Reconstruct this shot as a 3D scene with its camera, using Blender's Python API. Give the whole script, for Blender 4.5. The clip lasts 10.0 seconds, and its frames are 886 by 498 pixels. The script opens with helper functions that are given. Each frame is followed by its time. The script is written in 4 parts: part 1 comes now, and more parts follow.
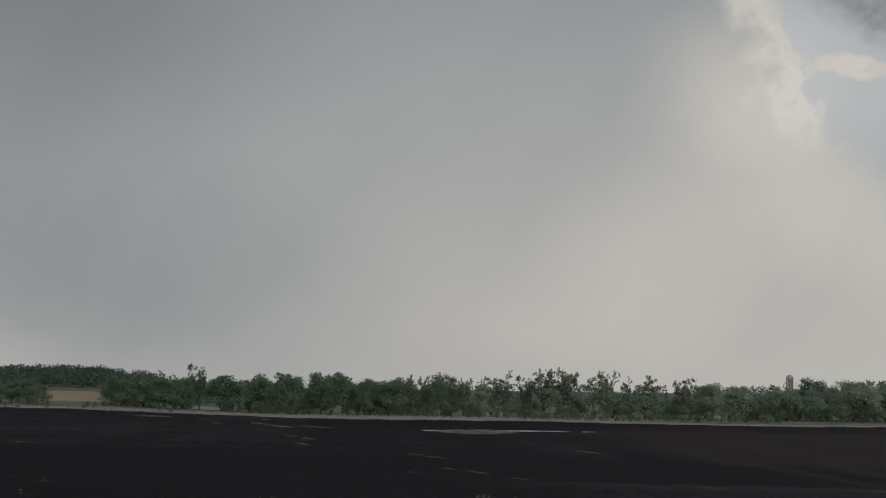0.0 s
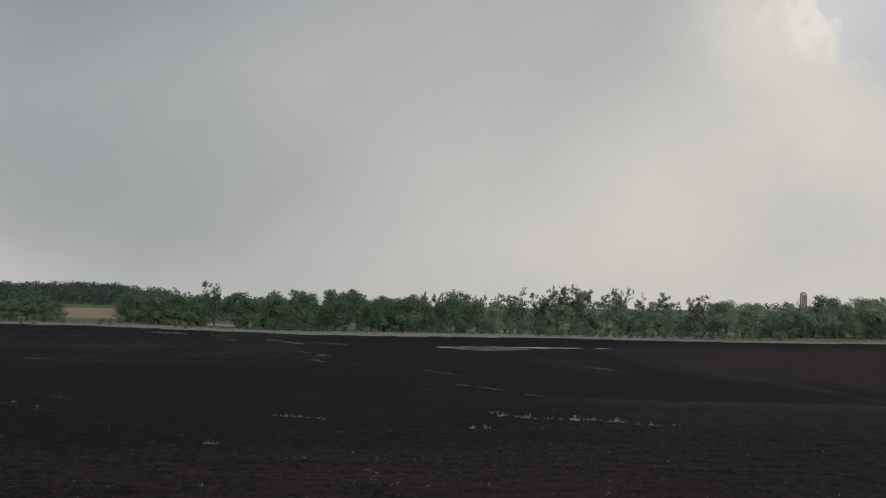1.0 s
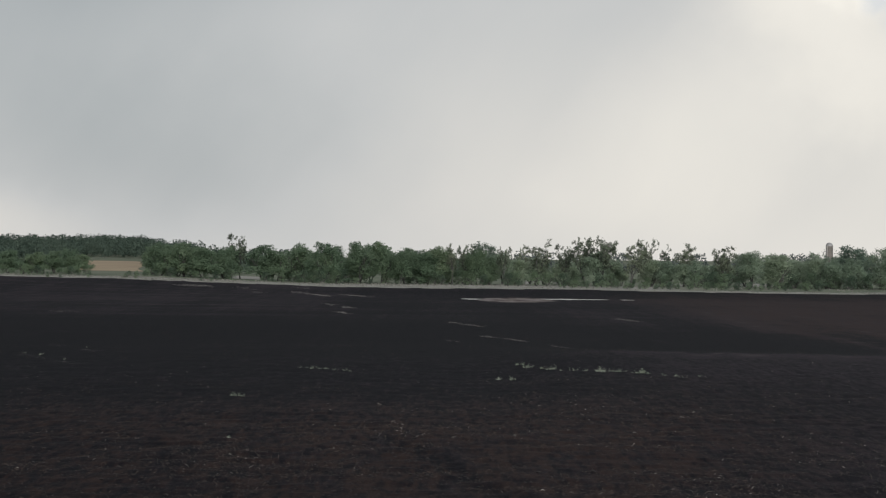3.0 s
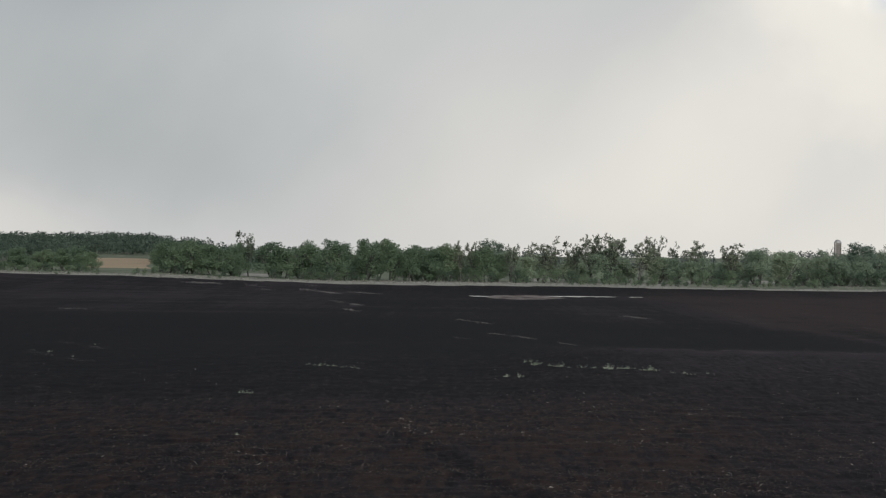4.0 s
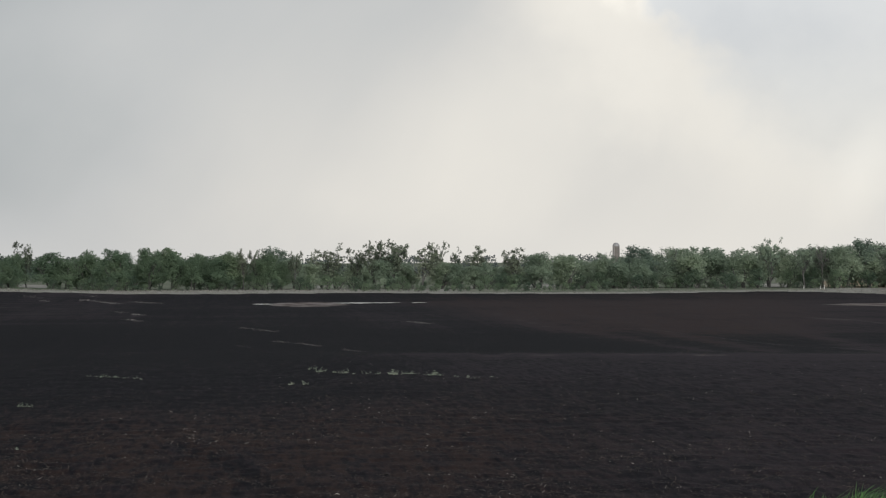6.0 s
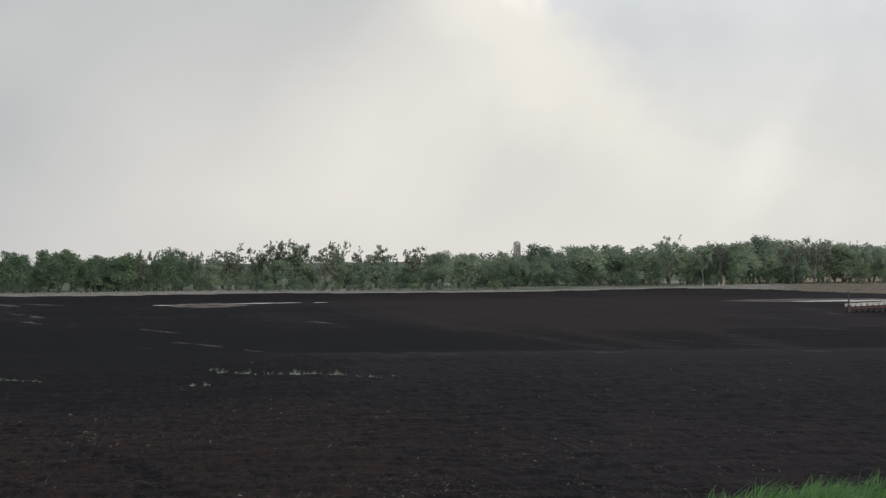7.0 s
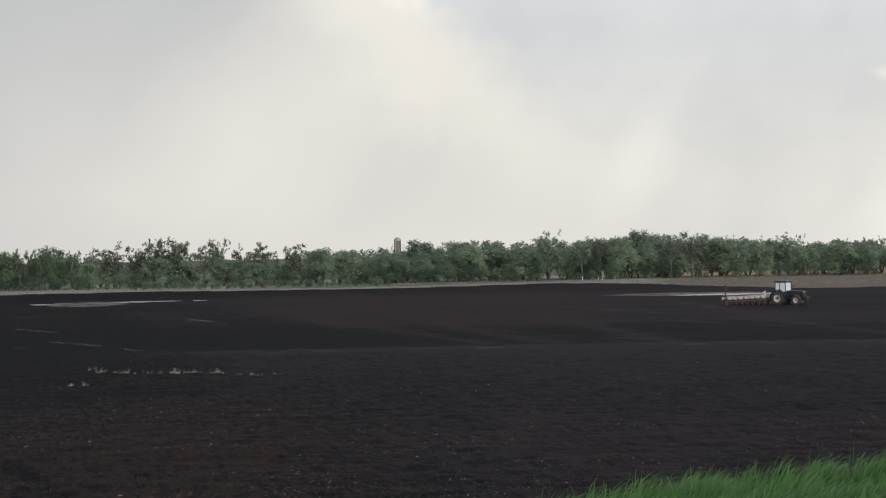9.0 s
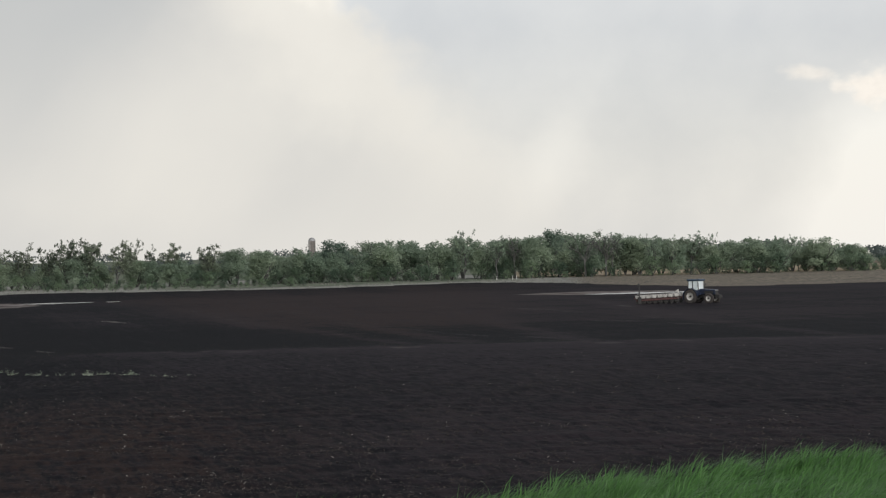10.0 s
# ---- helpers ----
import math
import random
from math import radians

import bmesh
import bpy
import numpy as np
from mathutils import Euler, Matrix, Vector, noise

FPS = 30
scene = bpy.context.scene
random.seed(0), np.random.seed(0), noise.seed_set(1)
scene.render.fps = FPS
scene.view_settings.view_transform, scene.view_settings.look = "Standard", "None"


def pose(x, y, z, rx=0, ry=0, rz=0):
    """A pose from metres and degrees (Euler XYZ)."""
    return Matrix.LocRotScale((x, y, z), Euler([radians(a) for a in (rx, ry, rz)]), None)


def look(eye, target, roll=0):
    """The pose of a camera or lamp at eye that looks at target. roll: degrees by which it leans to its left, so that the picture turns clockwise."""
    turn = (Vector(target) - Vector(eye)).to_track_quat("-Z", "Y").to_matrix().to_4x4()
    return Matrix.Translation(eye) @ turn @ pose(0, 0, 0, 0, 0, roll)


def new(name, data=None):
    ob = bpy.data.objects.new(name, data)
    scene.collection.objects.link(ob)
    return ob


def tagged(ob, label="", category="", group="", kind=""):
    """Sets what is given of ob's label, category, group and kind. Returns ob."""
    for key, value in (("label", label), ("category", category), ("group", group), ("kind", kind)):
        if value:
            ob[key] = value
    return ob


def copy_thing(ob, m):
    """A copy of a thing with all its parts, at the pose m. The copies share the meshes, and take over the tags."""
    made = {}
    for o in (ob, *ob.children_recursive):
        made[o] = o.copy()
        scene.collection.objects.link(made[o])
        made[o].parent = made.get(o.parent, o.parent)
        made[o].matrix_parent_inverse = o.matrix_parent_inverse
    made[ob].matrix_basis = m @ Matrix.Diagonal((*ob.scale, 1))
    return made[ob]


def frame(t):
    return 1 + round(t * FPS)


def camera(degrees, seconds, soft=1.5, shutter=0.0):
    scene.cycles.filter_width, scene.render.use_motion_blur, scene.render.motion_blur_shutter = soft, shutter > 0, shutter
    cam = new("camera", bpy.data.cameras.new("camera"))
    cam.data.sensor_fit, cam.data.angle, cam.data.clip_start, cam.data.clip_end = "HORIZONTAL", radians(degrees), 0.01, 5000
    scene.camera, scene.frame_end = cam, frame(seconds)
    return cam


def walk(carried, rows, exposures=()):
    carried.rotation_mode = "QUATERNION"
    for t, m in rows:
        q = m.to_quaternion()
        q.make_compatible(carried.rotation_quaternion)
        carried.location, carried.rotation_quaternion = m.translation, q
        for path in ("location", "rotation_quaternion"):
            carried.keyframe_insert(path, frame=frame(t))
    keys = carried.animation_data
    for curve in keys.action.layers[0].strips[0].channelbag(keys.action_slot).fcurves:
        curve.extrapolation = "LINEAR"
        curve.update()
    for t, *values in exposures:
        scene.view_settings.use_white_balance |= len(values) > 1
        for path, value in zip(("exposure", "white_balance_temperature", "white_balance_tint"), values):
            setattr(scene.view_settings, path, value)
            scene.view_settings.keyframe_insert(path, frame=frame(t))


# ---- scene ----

# ---------------------------------------------------------------- camera
EYE = 4.4
cam = camera(26.0, 10.0, soft=1.2)
ROWS = [
    (0.0, -1.249, 4.506, -0.771), (0.5, -0.977, 3.288, -0.850), (1.0, -0.831, 2.028, -0.775),
    (1.5, -0.685, 1.171, -0.678), (2.0, -0.526, 0.801, -0.648), (2.5, -0.302, 0.669, -0.624),
    (4.0, 0.160, 0.497, -0.596), (4.5, 0.163, 0.608, -0.585), (5.0, 0.000, 0.620, -0.300),
    (5.2, -0.279, 0.669, -0.166), (5.4, -1.085, 0.701, -0.088), (5.5, -1.644, 0.725, -0.018),
    (5.7, -4.031, 0.718, 0.113), (5.9, -5.626, 0.709, 0.191), (6.0, -6.302, 0.717, 0.253),
    (6.2, -7.374, 0.672, 0.499), (6.6, -8.656, 0.675, 0.599), (7.0, -9.240, 0.669, 0.714),
    (7.3, -9.430, 0.668, 0.797), (7.5, -9.410, 0.676, 0.874), (8.0, -9.578, 0.618, 0.917),
    (8.5, -10.385, 0.570, 1.035), (9.0, -12.804, 0.504, 1.151), (9.5, -14.175, 0.471, 1.332),
    (10.0, -15.352, 0.444, 1.398),
]
EXPOSURE = [(0.0, -0.68), (0.5, -0.73), (0.7, -0.62), (1.0, -0.37), (1.5, -0.18), (2.0, -0.05), (2.5, 0.0), (10.0, 0.0)]
walk(cam, [(t, pose(0, 0, EYE, 90 + pitch, roll, yaw)) for t, yaw, pitch, roll in ROWS], EXPOSURE)


# ---------------------------------------------------------------- node helpers
class Graph:
    """A short way to write node trees."""

    def __init__(self, tree):
        self.tree = tree
        tree.nodes.clear()

    def put(self, socket, value):
        if isinstance(value, bpy.types.NodeSocket):
            self.tree.links.new(value, socket)
        elif isinstance(value, (tuple, list)) and socket.type == "RGBA" and len(value) == 3:
            socket.default_value = (*value, 1)
        else:
            socket.default_value = value

    def node(self, kind, sockets, **attributes):
        n = self.tree.nodes.new("ShaderNode" + kind)
        for key, value in attributes.items():
            setattr(n, key, value)
        for key, value in sockets.items():
            self.put(n.inputs[key], value)
        return n

    def math(self, operation, a, b=0.0, c=0.0, clamp=False):
        return self.node("Math", {0: a, 1: b, 2: c}, operation=operation, use_clamp=clamp).outputs[0]

    def mix(self, factor, a, b, blend="MIX"):
        n = self.node("Mix", {}, data_type="RGBA", blend_type=blend)
        for key, value in ((0, factor), (6, a), (7, b)):
            self.put(n.inputs[key], value)
        return n.outputs[2]

    def ramp(self, value, low, high, to_low=0.0, to_high=1.0):
        return self.node("MapRange", {0: value, 1: low, 2: high, 3: to_low, 4: to_high}, interpolation_type="SMOOTHSTEP").outputs[0]

    def noise(self, vector, scale, detail=4.0, rough=0.55, distortion=0.0):
        return self.node("TexNoise", {"Vector": vector, "Scale": scale, "Detail": detail, "Roughness": rough, "Distortion": distortion}).outputs[0]

    def mapped(self, vector, location=(0, 0, 0), turn=0.0, scale=(1, 1, 1), kind="TEXTURE"):
        return self.node("Mapping", {"Vector": vector, "Location": location, "Rotation": (0, 0, radians(turn)), "Scale": scale}, vector_type=kind).outputs[0]


# ---------------------------------------------------------------- sky
# Rain cloud: brightness over bearing and height in degrees.
SUN_AZ, SUN_EL = 172.0, 11.0
VEILS = [
    # bearing, height, half width, half height, turn, light
    (-12, 5.5, 10, 6, 0, -0.084), (-13.6, 1.2, 4, 1.6, 0, 0.080), (-7, 2.5, 11, 5, 0, -0.150), (1, 2, 7, 5, 35, 0.035),
    (8.5, 5, 8, 4.4, 40, 0.125), (12, 6.6, 5, 2.6, -38, 0.06), (18, 5.5, 7, 5, 0, 0.045), (18.7, 3.2, 2.6, 1.3, 50, 0.080),
    (22.5, 7, 7, 3.2, 0, 0.025), (22, 3.4, 2.4, 3, 40, -0.035), (28.5, 1.8, 6, 3.4, 50, 0.29), (10, 9.8, 4.5, 3.4, 0, 0.21),
    (2, 10, 9, 5, 0, 0.035), (-10, 11, 9, 5, 0, -0.095), (25, 4.4, 2.5, 1.6, 0, -0.030), (1, 0.2, 10, 2.4, 0, -0.060), (21, 0.4, 3.5, 2.2, 0, -0.060), (28, 3.2, 4, 3, 30, 0.05),
]
world = bpy.data.worlds.new("sky")
scene.world = world
world.use_nodes = True
g = Graph(world.node_tree)
way = g.node("TexCoord", {}).outputs["Generated"]
xyz = g.node("SeparateXYZ", {0: way}).outputs
az = g.math("MULTIPLY", g.math("ARCTAN2", xyz[0], xyz[1]), 180 / math.pi)
el = g.math("MULTIPLY", g.math("ARCSINE", xyz[2]), 180 / math.pi)
flat = g.node("CombineXYZ", {0: az, 1: el, 2: 0.0}).outputs[0]
wob = g.node("TexNoise", {"Vector": flat, "Scale": 0.16, "Detail": 5.0, "Roughness": 0.55})
warped = g.node("VectorMath", {0: g.node("VectorMath", {0: wob.outputs["Color"], 1: (-0.5, -0.5, -0.5)}, operation="ADD").outputs[0], 1: (3.0, 3.0, 0), 2: flat},
                operation="MULTIPLY_ADD").outputs[0]
light = g.math("ADD", 0.728, g.math("MULTIPLY", g.math("MINIMUM", g.math("MAXIMUM", az, -20.0), 35.0), 0.0030))
light = g.math("ADD", light, g.math("MULTIPLY", g.math("MINIMUM", g.math("MAXIMUM", el, 0.0), 18.0), -0.0235))
# the rain cloud is dark overhead, and the sky lighter all along the sun's side
fair = g.math("MULTIPLY", g.ramp(g.math("COSINE", g.math("MULTIPLY", g.math("SUBTRACT", az, 165.0), math.pi / 180)), 0.05, 0.75), g.ramp(el, 60.0, 12.0))
light = g.math("MULTIPLY_ADD", fair, 0.80, light)
for a0, e0, wide, high, turn, amount in VEILS:
    ball = g.node("TexGradient", {"Vector": g.mapped(warped, (a0, e0, 0), turn, (wide, high, 1))}, gradient_type="SPHERICAL").outputs["Fac"]
    ball = g.ramp(ball, 0.0, 1.0)
    light = g.math("MULTIPLY_ADD", ball, amount, light)
# slanting rain shafts and soft mottling
shafts = g.noise(g.mapped(warped, (0, 0, 0), 52, (11.0, 2.4, 1)), 1.0, 3.0, 0.5)
light = g.math("MULTIPLY_ADD", g.math("SUBTRACT", shafts, 0.5), 0.05, light)
light = g.math("MULTIPLY_ADD", g.math("SUBTRACT", g.noise(flat, 0.35, 6.0, 0.5), 0.5), 0.028, light)
# the edge of the cloud tower: puffy above, dissolving in rain below
edge = g.node("FloatCurve", {1: g.math("DIVIDE", el, 20.0)})
pts = edge.mapping.curves[0].points
pts[0].location, pts[1].location = (0.0, 0.95), (1.0, 0.45)
for px, py in ((0.15, 0.85), (0.245, 0.77), (0.325, 0.71), (0.36, 0.66), (0.425, 0.612), (0.46, 0.610), (0.5075, 0.585), (0.55, 0.565), (0.605, 0.540)):
    pts.new(px, py)
edge.mapping.update()
puff = g.noise(flat, 1.15, 5.0, 0.5)
side = g.math("SUBTRACT", az, g.math("MULTIPLY", edge.outputs[0], 20.0))
side = g.math("MULTIPLY_ADD", g.math("SUBTRACT", puff, 0.5), 2.4, side)
soft_edge = g.ramp(el, 3.6, 9.4, 2.3, 0.13)
beyond = g.ramp(side, g.math("MULTIPLY", soft_edge, -1.0), soft_edge)
near_edge = g.math("MULTIPLY", g.ramp(el, 7.0, 9.0), g.ramp(el, 14.0, 12.0))
rim = g.math("MULTIPLY", g.math("MULTIPLY", g.ramp(side, -2.0, -0.05), near_edge), 0.36)
# the lit flank of the tower
flank = g.math("MULTIPLY", g.ramp(side, -7.0, -0.4), g.math("MULTIPLY", g.ramp(el, 1.0, 4.5), g.ramp(el, 10.5, 7.5)))
inside = g.math("ADD", g.math("MULTIPLY_ADD", flank, 0.11, light), g.math("MULTIPLY", rim, g.ramp(puff, 0.3, 0.65, 0.6, 1.0)))
outside = g.math("MULTIPLY_ADD", g.math("SUBTRACT", g.noise(flat, 0.6, 6.0, 0.55), 0.5), 0.10, light)
outside = g.math("ADD", outside, g.ramp(el, 6.5, 9.5, 0.035, 0.22))
light = g.node("Mix", {0: beyond, 2: inside, 3: outside}, data_type="FLOAT").outputs[0]
# small bright cumulus beside the tower, and a dark scud above it
bits = g.noise(g.mapped(flat, (0, 0, 0), 0, (1.3, 0.8, 1)), 1.1, 4.0, 0.5)


def scrap(a0, e0, wide, high, turn, low, top, ragged=1.6):
    """A ragged scrap of cloud as a mask."""
    ball = g.node("TexGradient", {"Vector": g.mapped(flat, (a0, e0, 0), turn, (wide, high, 1))}, gradient_type="SPHERICAL").outputs["Fac"]
    return g.math("MULTIPLY", g.ramp(ball, 0.0, 0.15), g.ramp(g.math("ADD", ball, g.math("MULTIPLY_ADD", bits, ragged, -0.5 * ragged)), low, top))


billow = g.noise(g.mapped(flat, (0.25, 0.35, 0), 0, (0.32, 0.24, 1)), 1.0, 5.0, 0.5)
low_cloud = 0.0
for mask, level in ((scrap(12.50, 9.98, 0.50, 0.40, 0, 0.0, 0.55, 0.9), 0.97), (scrap(13.02, 9.96, 0.56, 0.46, -8, 0.0, 0.55, 0.9), 0.99),
                    (scrap(13.6, 9.82, 0.62, 0.44, -8, 0.0, 0.55, 0.9), 0.99), (scrap(14.05, 9.76, 0.50, 0.30, -8, 0.0, 0.55, 0.9), 0.92), (scrap(14.9, 11.9, 5.0, 2.0, -24, 0.02, 0.60, 0.8), 0.42),
                    (g.math("MULTIPLY", scrap(29.0, 4.85, 2.9, 0.95, -4, 0.15, 0.70), 0.9), 1.0), (g.math("MULTIPLY", scrap(26.4, 5.3, 1.2, 0.4, -8, 0.2, 0.8), 0.7), 0.92)):
    level = g.math("MULTIPLY_ADD", g.math("SUBTRACT", billow, 0.5), 0.28, level)
    light = g.node("Mix", {0: mask, 2: light, 3: level}, data_type="FLOAT").outputs[0]
    low_cloud = g.math("MAXIMUM", low_cloud, mask)
tone = g.node("ValToRGB", {0: light})
stops = tone.color_ramp.elements
stops[0].position, stops[0].color = 0.15, (0.140, 0.152, 0.166, 1)
stops[1].position, stops[1].color = 1.0, (1.0, 0.955, 0.87, 1)
for where, colour in ((0.42, (0.405, 0.432, 0.447)), (0.55, (0.550, 0.560, 0.563)), (0.66, (0.675, 0.664, 0.640)), (0.80, (0.828, 0.798, 0.740))):
    stops.new(where).color = (*colour, 1)
clear = g.node("TexSky", {}, sky_type="NISHITA", sun_disc=False, sun_elevation=radians(SUN_EL), sun_rotation=radians(SUN_AZ), air_density=1.0, dust_density=2.0)
blue = g.node("VectorMath", {0: clear.outputs[0], 3: 0.12}, operation="SCALE").outputs[0]
# low cloud covers nearly all; more of the clear air shows in the gap beside the tower
thin = g.math("MULTIPLY_ADD", beyond, g.math("MULTIPLY_ADD", near_edge, 0.04, 0.06), 0.03)
colour = g.mix(thin, tone.outputs[0], blue)
colour = g.mix(g.math("MULTIPLY", g.math("MULTIPLY", beyond, g.math("SUBTRACT", 1.0, low_cloud)), g.ramp(el, 2.0, 9.0, 0.35, 1.0)), colour, g.mix(1.0, colour, (0.965, 1.0, 1.075), "MULTIPLY"))
colour = g.mix(low_cloud, colour, g.mix(1.0, colour, (1.03, 0.995, 0.99), "MULTIPLY"))
back = g.node("Background", {"Color": colour, "Strength": 1.0})
g.tree.links.new(back.outputs[0], g.node("OutputWorld", {}).inputs[0])

sun = new("sun", bpy.data.lights.new("sun", "SUN"))
sun.data.energy, sun.data.angle, sun.data.color = 3.8, radians(75), (0.99, 0.98, 0.965)
sun.matrix_basis = look((0, 0, 0), (-math.sin(radians(SUN_AZ)) * math.cos(radians(SUN_EL)), -math.cos(radians(SUN_AZ)) * math.cos(radians(SUN_EL)), -math.sin(radians(SUN_EL))))
sun.location = (300, -220, 150)


# ---------------------------------------------------------------- materials
def material(name):
    m = bpy.data.materials.new(name)
    m.use_nodes = True
    return m, Graph(m.node_tree)


def finish(gr, shader):
    gr.tree.links.new(shader, gr.node("OutputMaterial", {}).inputs[0])


def plain(name, low, high, scale=3.0, rough=0.6, metal=0.0, bump=0.0, fine=30.0):
    """Two tones by noise at two scales, with fine relief."""
    m, gr = material(name)
    at = gr.node("TexCoord", {}).outputs["Object"]
    mask = gr.math("ADD", gr.math("MULTIPLY", gr.noise(at, scale), 0.6), gr.math("MULTIPLY", gr.noise(at, fine), 0.4))
    tint = gr.mix(gr.ramp(mask, 0.3, 0.7), low, high)
    sockets = {"Base Color": tint, "Roughness": gr.math("MULTIPLY_ADD", gr.noise(at, fine), 0.2, rough - 0.1), "Metallic": metal}
    if bump:
        sockets["Normal"] = gr.node("Bump", {"Strength": bump, "Distance": 0.02, "Height": gr.noise(at, fine)}).outputs[0]
    finish(gr, gr.node("BsdfPrincipled", sockets).outputs[0])
    return m


def leafy(name, low, high, through_light=0.3, wide=0.35, own=0.25, gloss=0.65, shine=0.12):
    """Foliage: tone by tree and by leaf clump, some light through the leaf."""
    m, gr = material(name)
    rnd = gr.node("ObjectInfo", {}).outputs["Random"]
    isle = gr.node("NewGeometry", {}).outputs["Random Per Island"]
    at = gr.node("TexCoord", {}).outputs["Object"]
    mask = gr.math("ADD", gr.math("MULTIPLY", rnd, 0.45), gr.math("MULTIPLY", isle, own))
    mask = gr.math("ADD", mask, gr.math("MULTIPLY", gr.noise(at, wide), 0.5))
    tint = gr.mix(gr.ramp(mask, 0.25, 0.95), low, high)
    a = gr.node("BsdfPrincipled", {"Base Color": tint, "Roughness": gloss, "Specular IOR Level": shine})
    b = gr.node("BsdfTranslucent", {"Color": tint})
    finish(gr, gr.node("MixShader", {0: through_light, 1: a.outputs[0], 2: b.outputs[0]}).outputs[0])
    return m


# hedgerow leaf colour is raised and greyed to stand in for haze
LEAF = leafy("hedgerow_leaf", (0.262, 0.335, 0.252), (0.375, 0.442, 0.318), 0.6, 0.30, 0.05)
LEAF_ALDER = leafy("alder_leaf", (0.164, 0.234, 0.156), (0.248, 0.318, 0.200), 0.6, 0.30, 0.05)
LEAF_DARK = leafy("dark_leaf", (0.180, 0.240, 0.190), (0.252, 0.315, 0.240), 0.6, 0.30, 0.05)
LEAF_BUSH = leafy("bush_leaf", (0.110, 0.160, 0.114), (0.265, 0.350, 0.215), 0.55, 0.35, 0.05)
LEAF_SPARSE = leafy("young_leaf", (0.140, 0.172, 0.124), (0.245, 0.282, 0.200), 0.5, 0.35, 0.10)
# distance haze is put into this paler, greyer leaf colour
LEAF_HAZED = leafy("hazed_horizon_leaf", (0.150, 0.178, 0.170), (0.215, 0.245, 0.228), 0.5, 0.02, 0.03)
LEAF_FAR = leafy("woodland_leaf", (0.060, 0.094, 0.082), (0.140, 0.182, 0.138), 0.5, 0.05, 0.05)
LEAF_WEED = leafy("weed_leaf", (0.24, 0.285, 0.215), (0.43, 0.475, 0.38), 0.3, 3.0)
GRASS = leafy("grass_blade", (0.006, 0.027, 0.008), (0.102, 0.232, 0.066), 0.35, 3.0, 0.65, 0.40, 0.3)
BARK = plain("bark", (0.040, 0.041, 0.039), (0.090, 0.090, 0.084), 1.5, 0.9, bump=0.5)
DRIFT = leafy("washed_straw", (0.020, 0.019, 0.019), (0.125, 0.120, 0.119), 0.05, 0.2, 0.6)
DEAD = leafy("dead_grass", (0.175, 0.178, 0.155), (0.295, 0.292, 0.268), 0.3, 0.2)
TWIG = plain("grey_twig", (0.11, 0.112, 0.108), (0.19, 0.19, 0.185), 1.5, 0.9)
STALK = leafy("maize_stalk", (0.045, 0.040, 0.035), (0.33, 0.312, 0.285), 0.05, 2.0, 0.6)
FLECK = leafy("rotting_stalk", (0.016, 0.013, 0.012), (0.078, 0.064, 0.054), 0.05, 0.7, 0.5)
CLOD = plain("soil_clod", (0.006, 0.005, 0.006), (0.022, 0.016, 0.016), 4.0, 0.95, bump=0.5)
CONCRETE = plain("silo_concrete", (0.088, 0.080, 0.074), (0.140, 0.128, 0.118), 0.5, 0.9, bump=0.2)
DOME = plain("silo_dome", (0.20, 0.20, 0.205), (0.30, 0.30, 0.30), 0.6, 0.6, 0.3)
STEEL = plain("band_steel", (0.16, 0.15, 0.145), (0.25, 0.24, 0.23), 1.0, 0.6, 0.4)
BLUE = plain("blue_paint", (0.006, 0.010, 0.024), (0.012, 0.020, 0.042), 2.0, 0.35)
PALE_ROOF = plain("cab_roof_paint", (0.020, 0.036, 0.062), (0.036, 0.060, 0.095), 2.0, 0.4)
BLACK = plain("black_iron", (0.012, 0.012, 0.013), (0.030, 0.029, 0.028), 3.0, 0.6)
RUBBER = plain("tyre_rubber", (0.022, 0.020, 0.020), (0.060, 0.052, 0.048), 4.0, 0.9, bump=0.3)
RIM = plain("pale_rim", (0.26, 0.25, 0.24), (0.46, 0.45, 0.43), 3.0, 0.6)
WHITE = plain("white_plastic", (0.26, 0.25, 0.24), (0.44, 0.43, 0.41), 2.0, 0.5)
RED = plain("red_frame_paint", (0.040, 0.018, 0.017), (0.090, 0.034, 0.031), 2.0, 0.5)
POST = plain("marker_plastic", (0.52, 0.52, 0.50), (0.66, 0.66, 0.64), 2.0, 0.5)
# pale base colour stands in for bright sky mirrored in the panes
PANE, _g = material("sky_pale_cab_glass")
finish(_g, _g.node("BsdfPrincipled", {"Base Color": (0.66, 0.72, 0.74), "Roughness": 0.18, "Transmission Weight": 0.10, "IOR": 1.45, "Coat Weight": 0.5}).outputs[0])
WATER, _g = material("standing_water")
_at = _g.node("TexCoord", {}).outputs["Object"]
finish(_g, _g.node("BsdfPrincipled", {"Base Color": (0.030, 0.026, 0.024), "Roughness": 0.03, "IOR": 1.33, "Specular IOR Level": 1.0,
                                      "Normal": _g.node("Bump", {"Strength": 0.015, "Distance": 0.01, "Height": _g.noise(_at, 9.0)}).outputs[0]}).outputs[0])


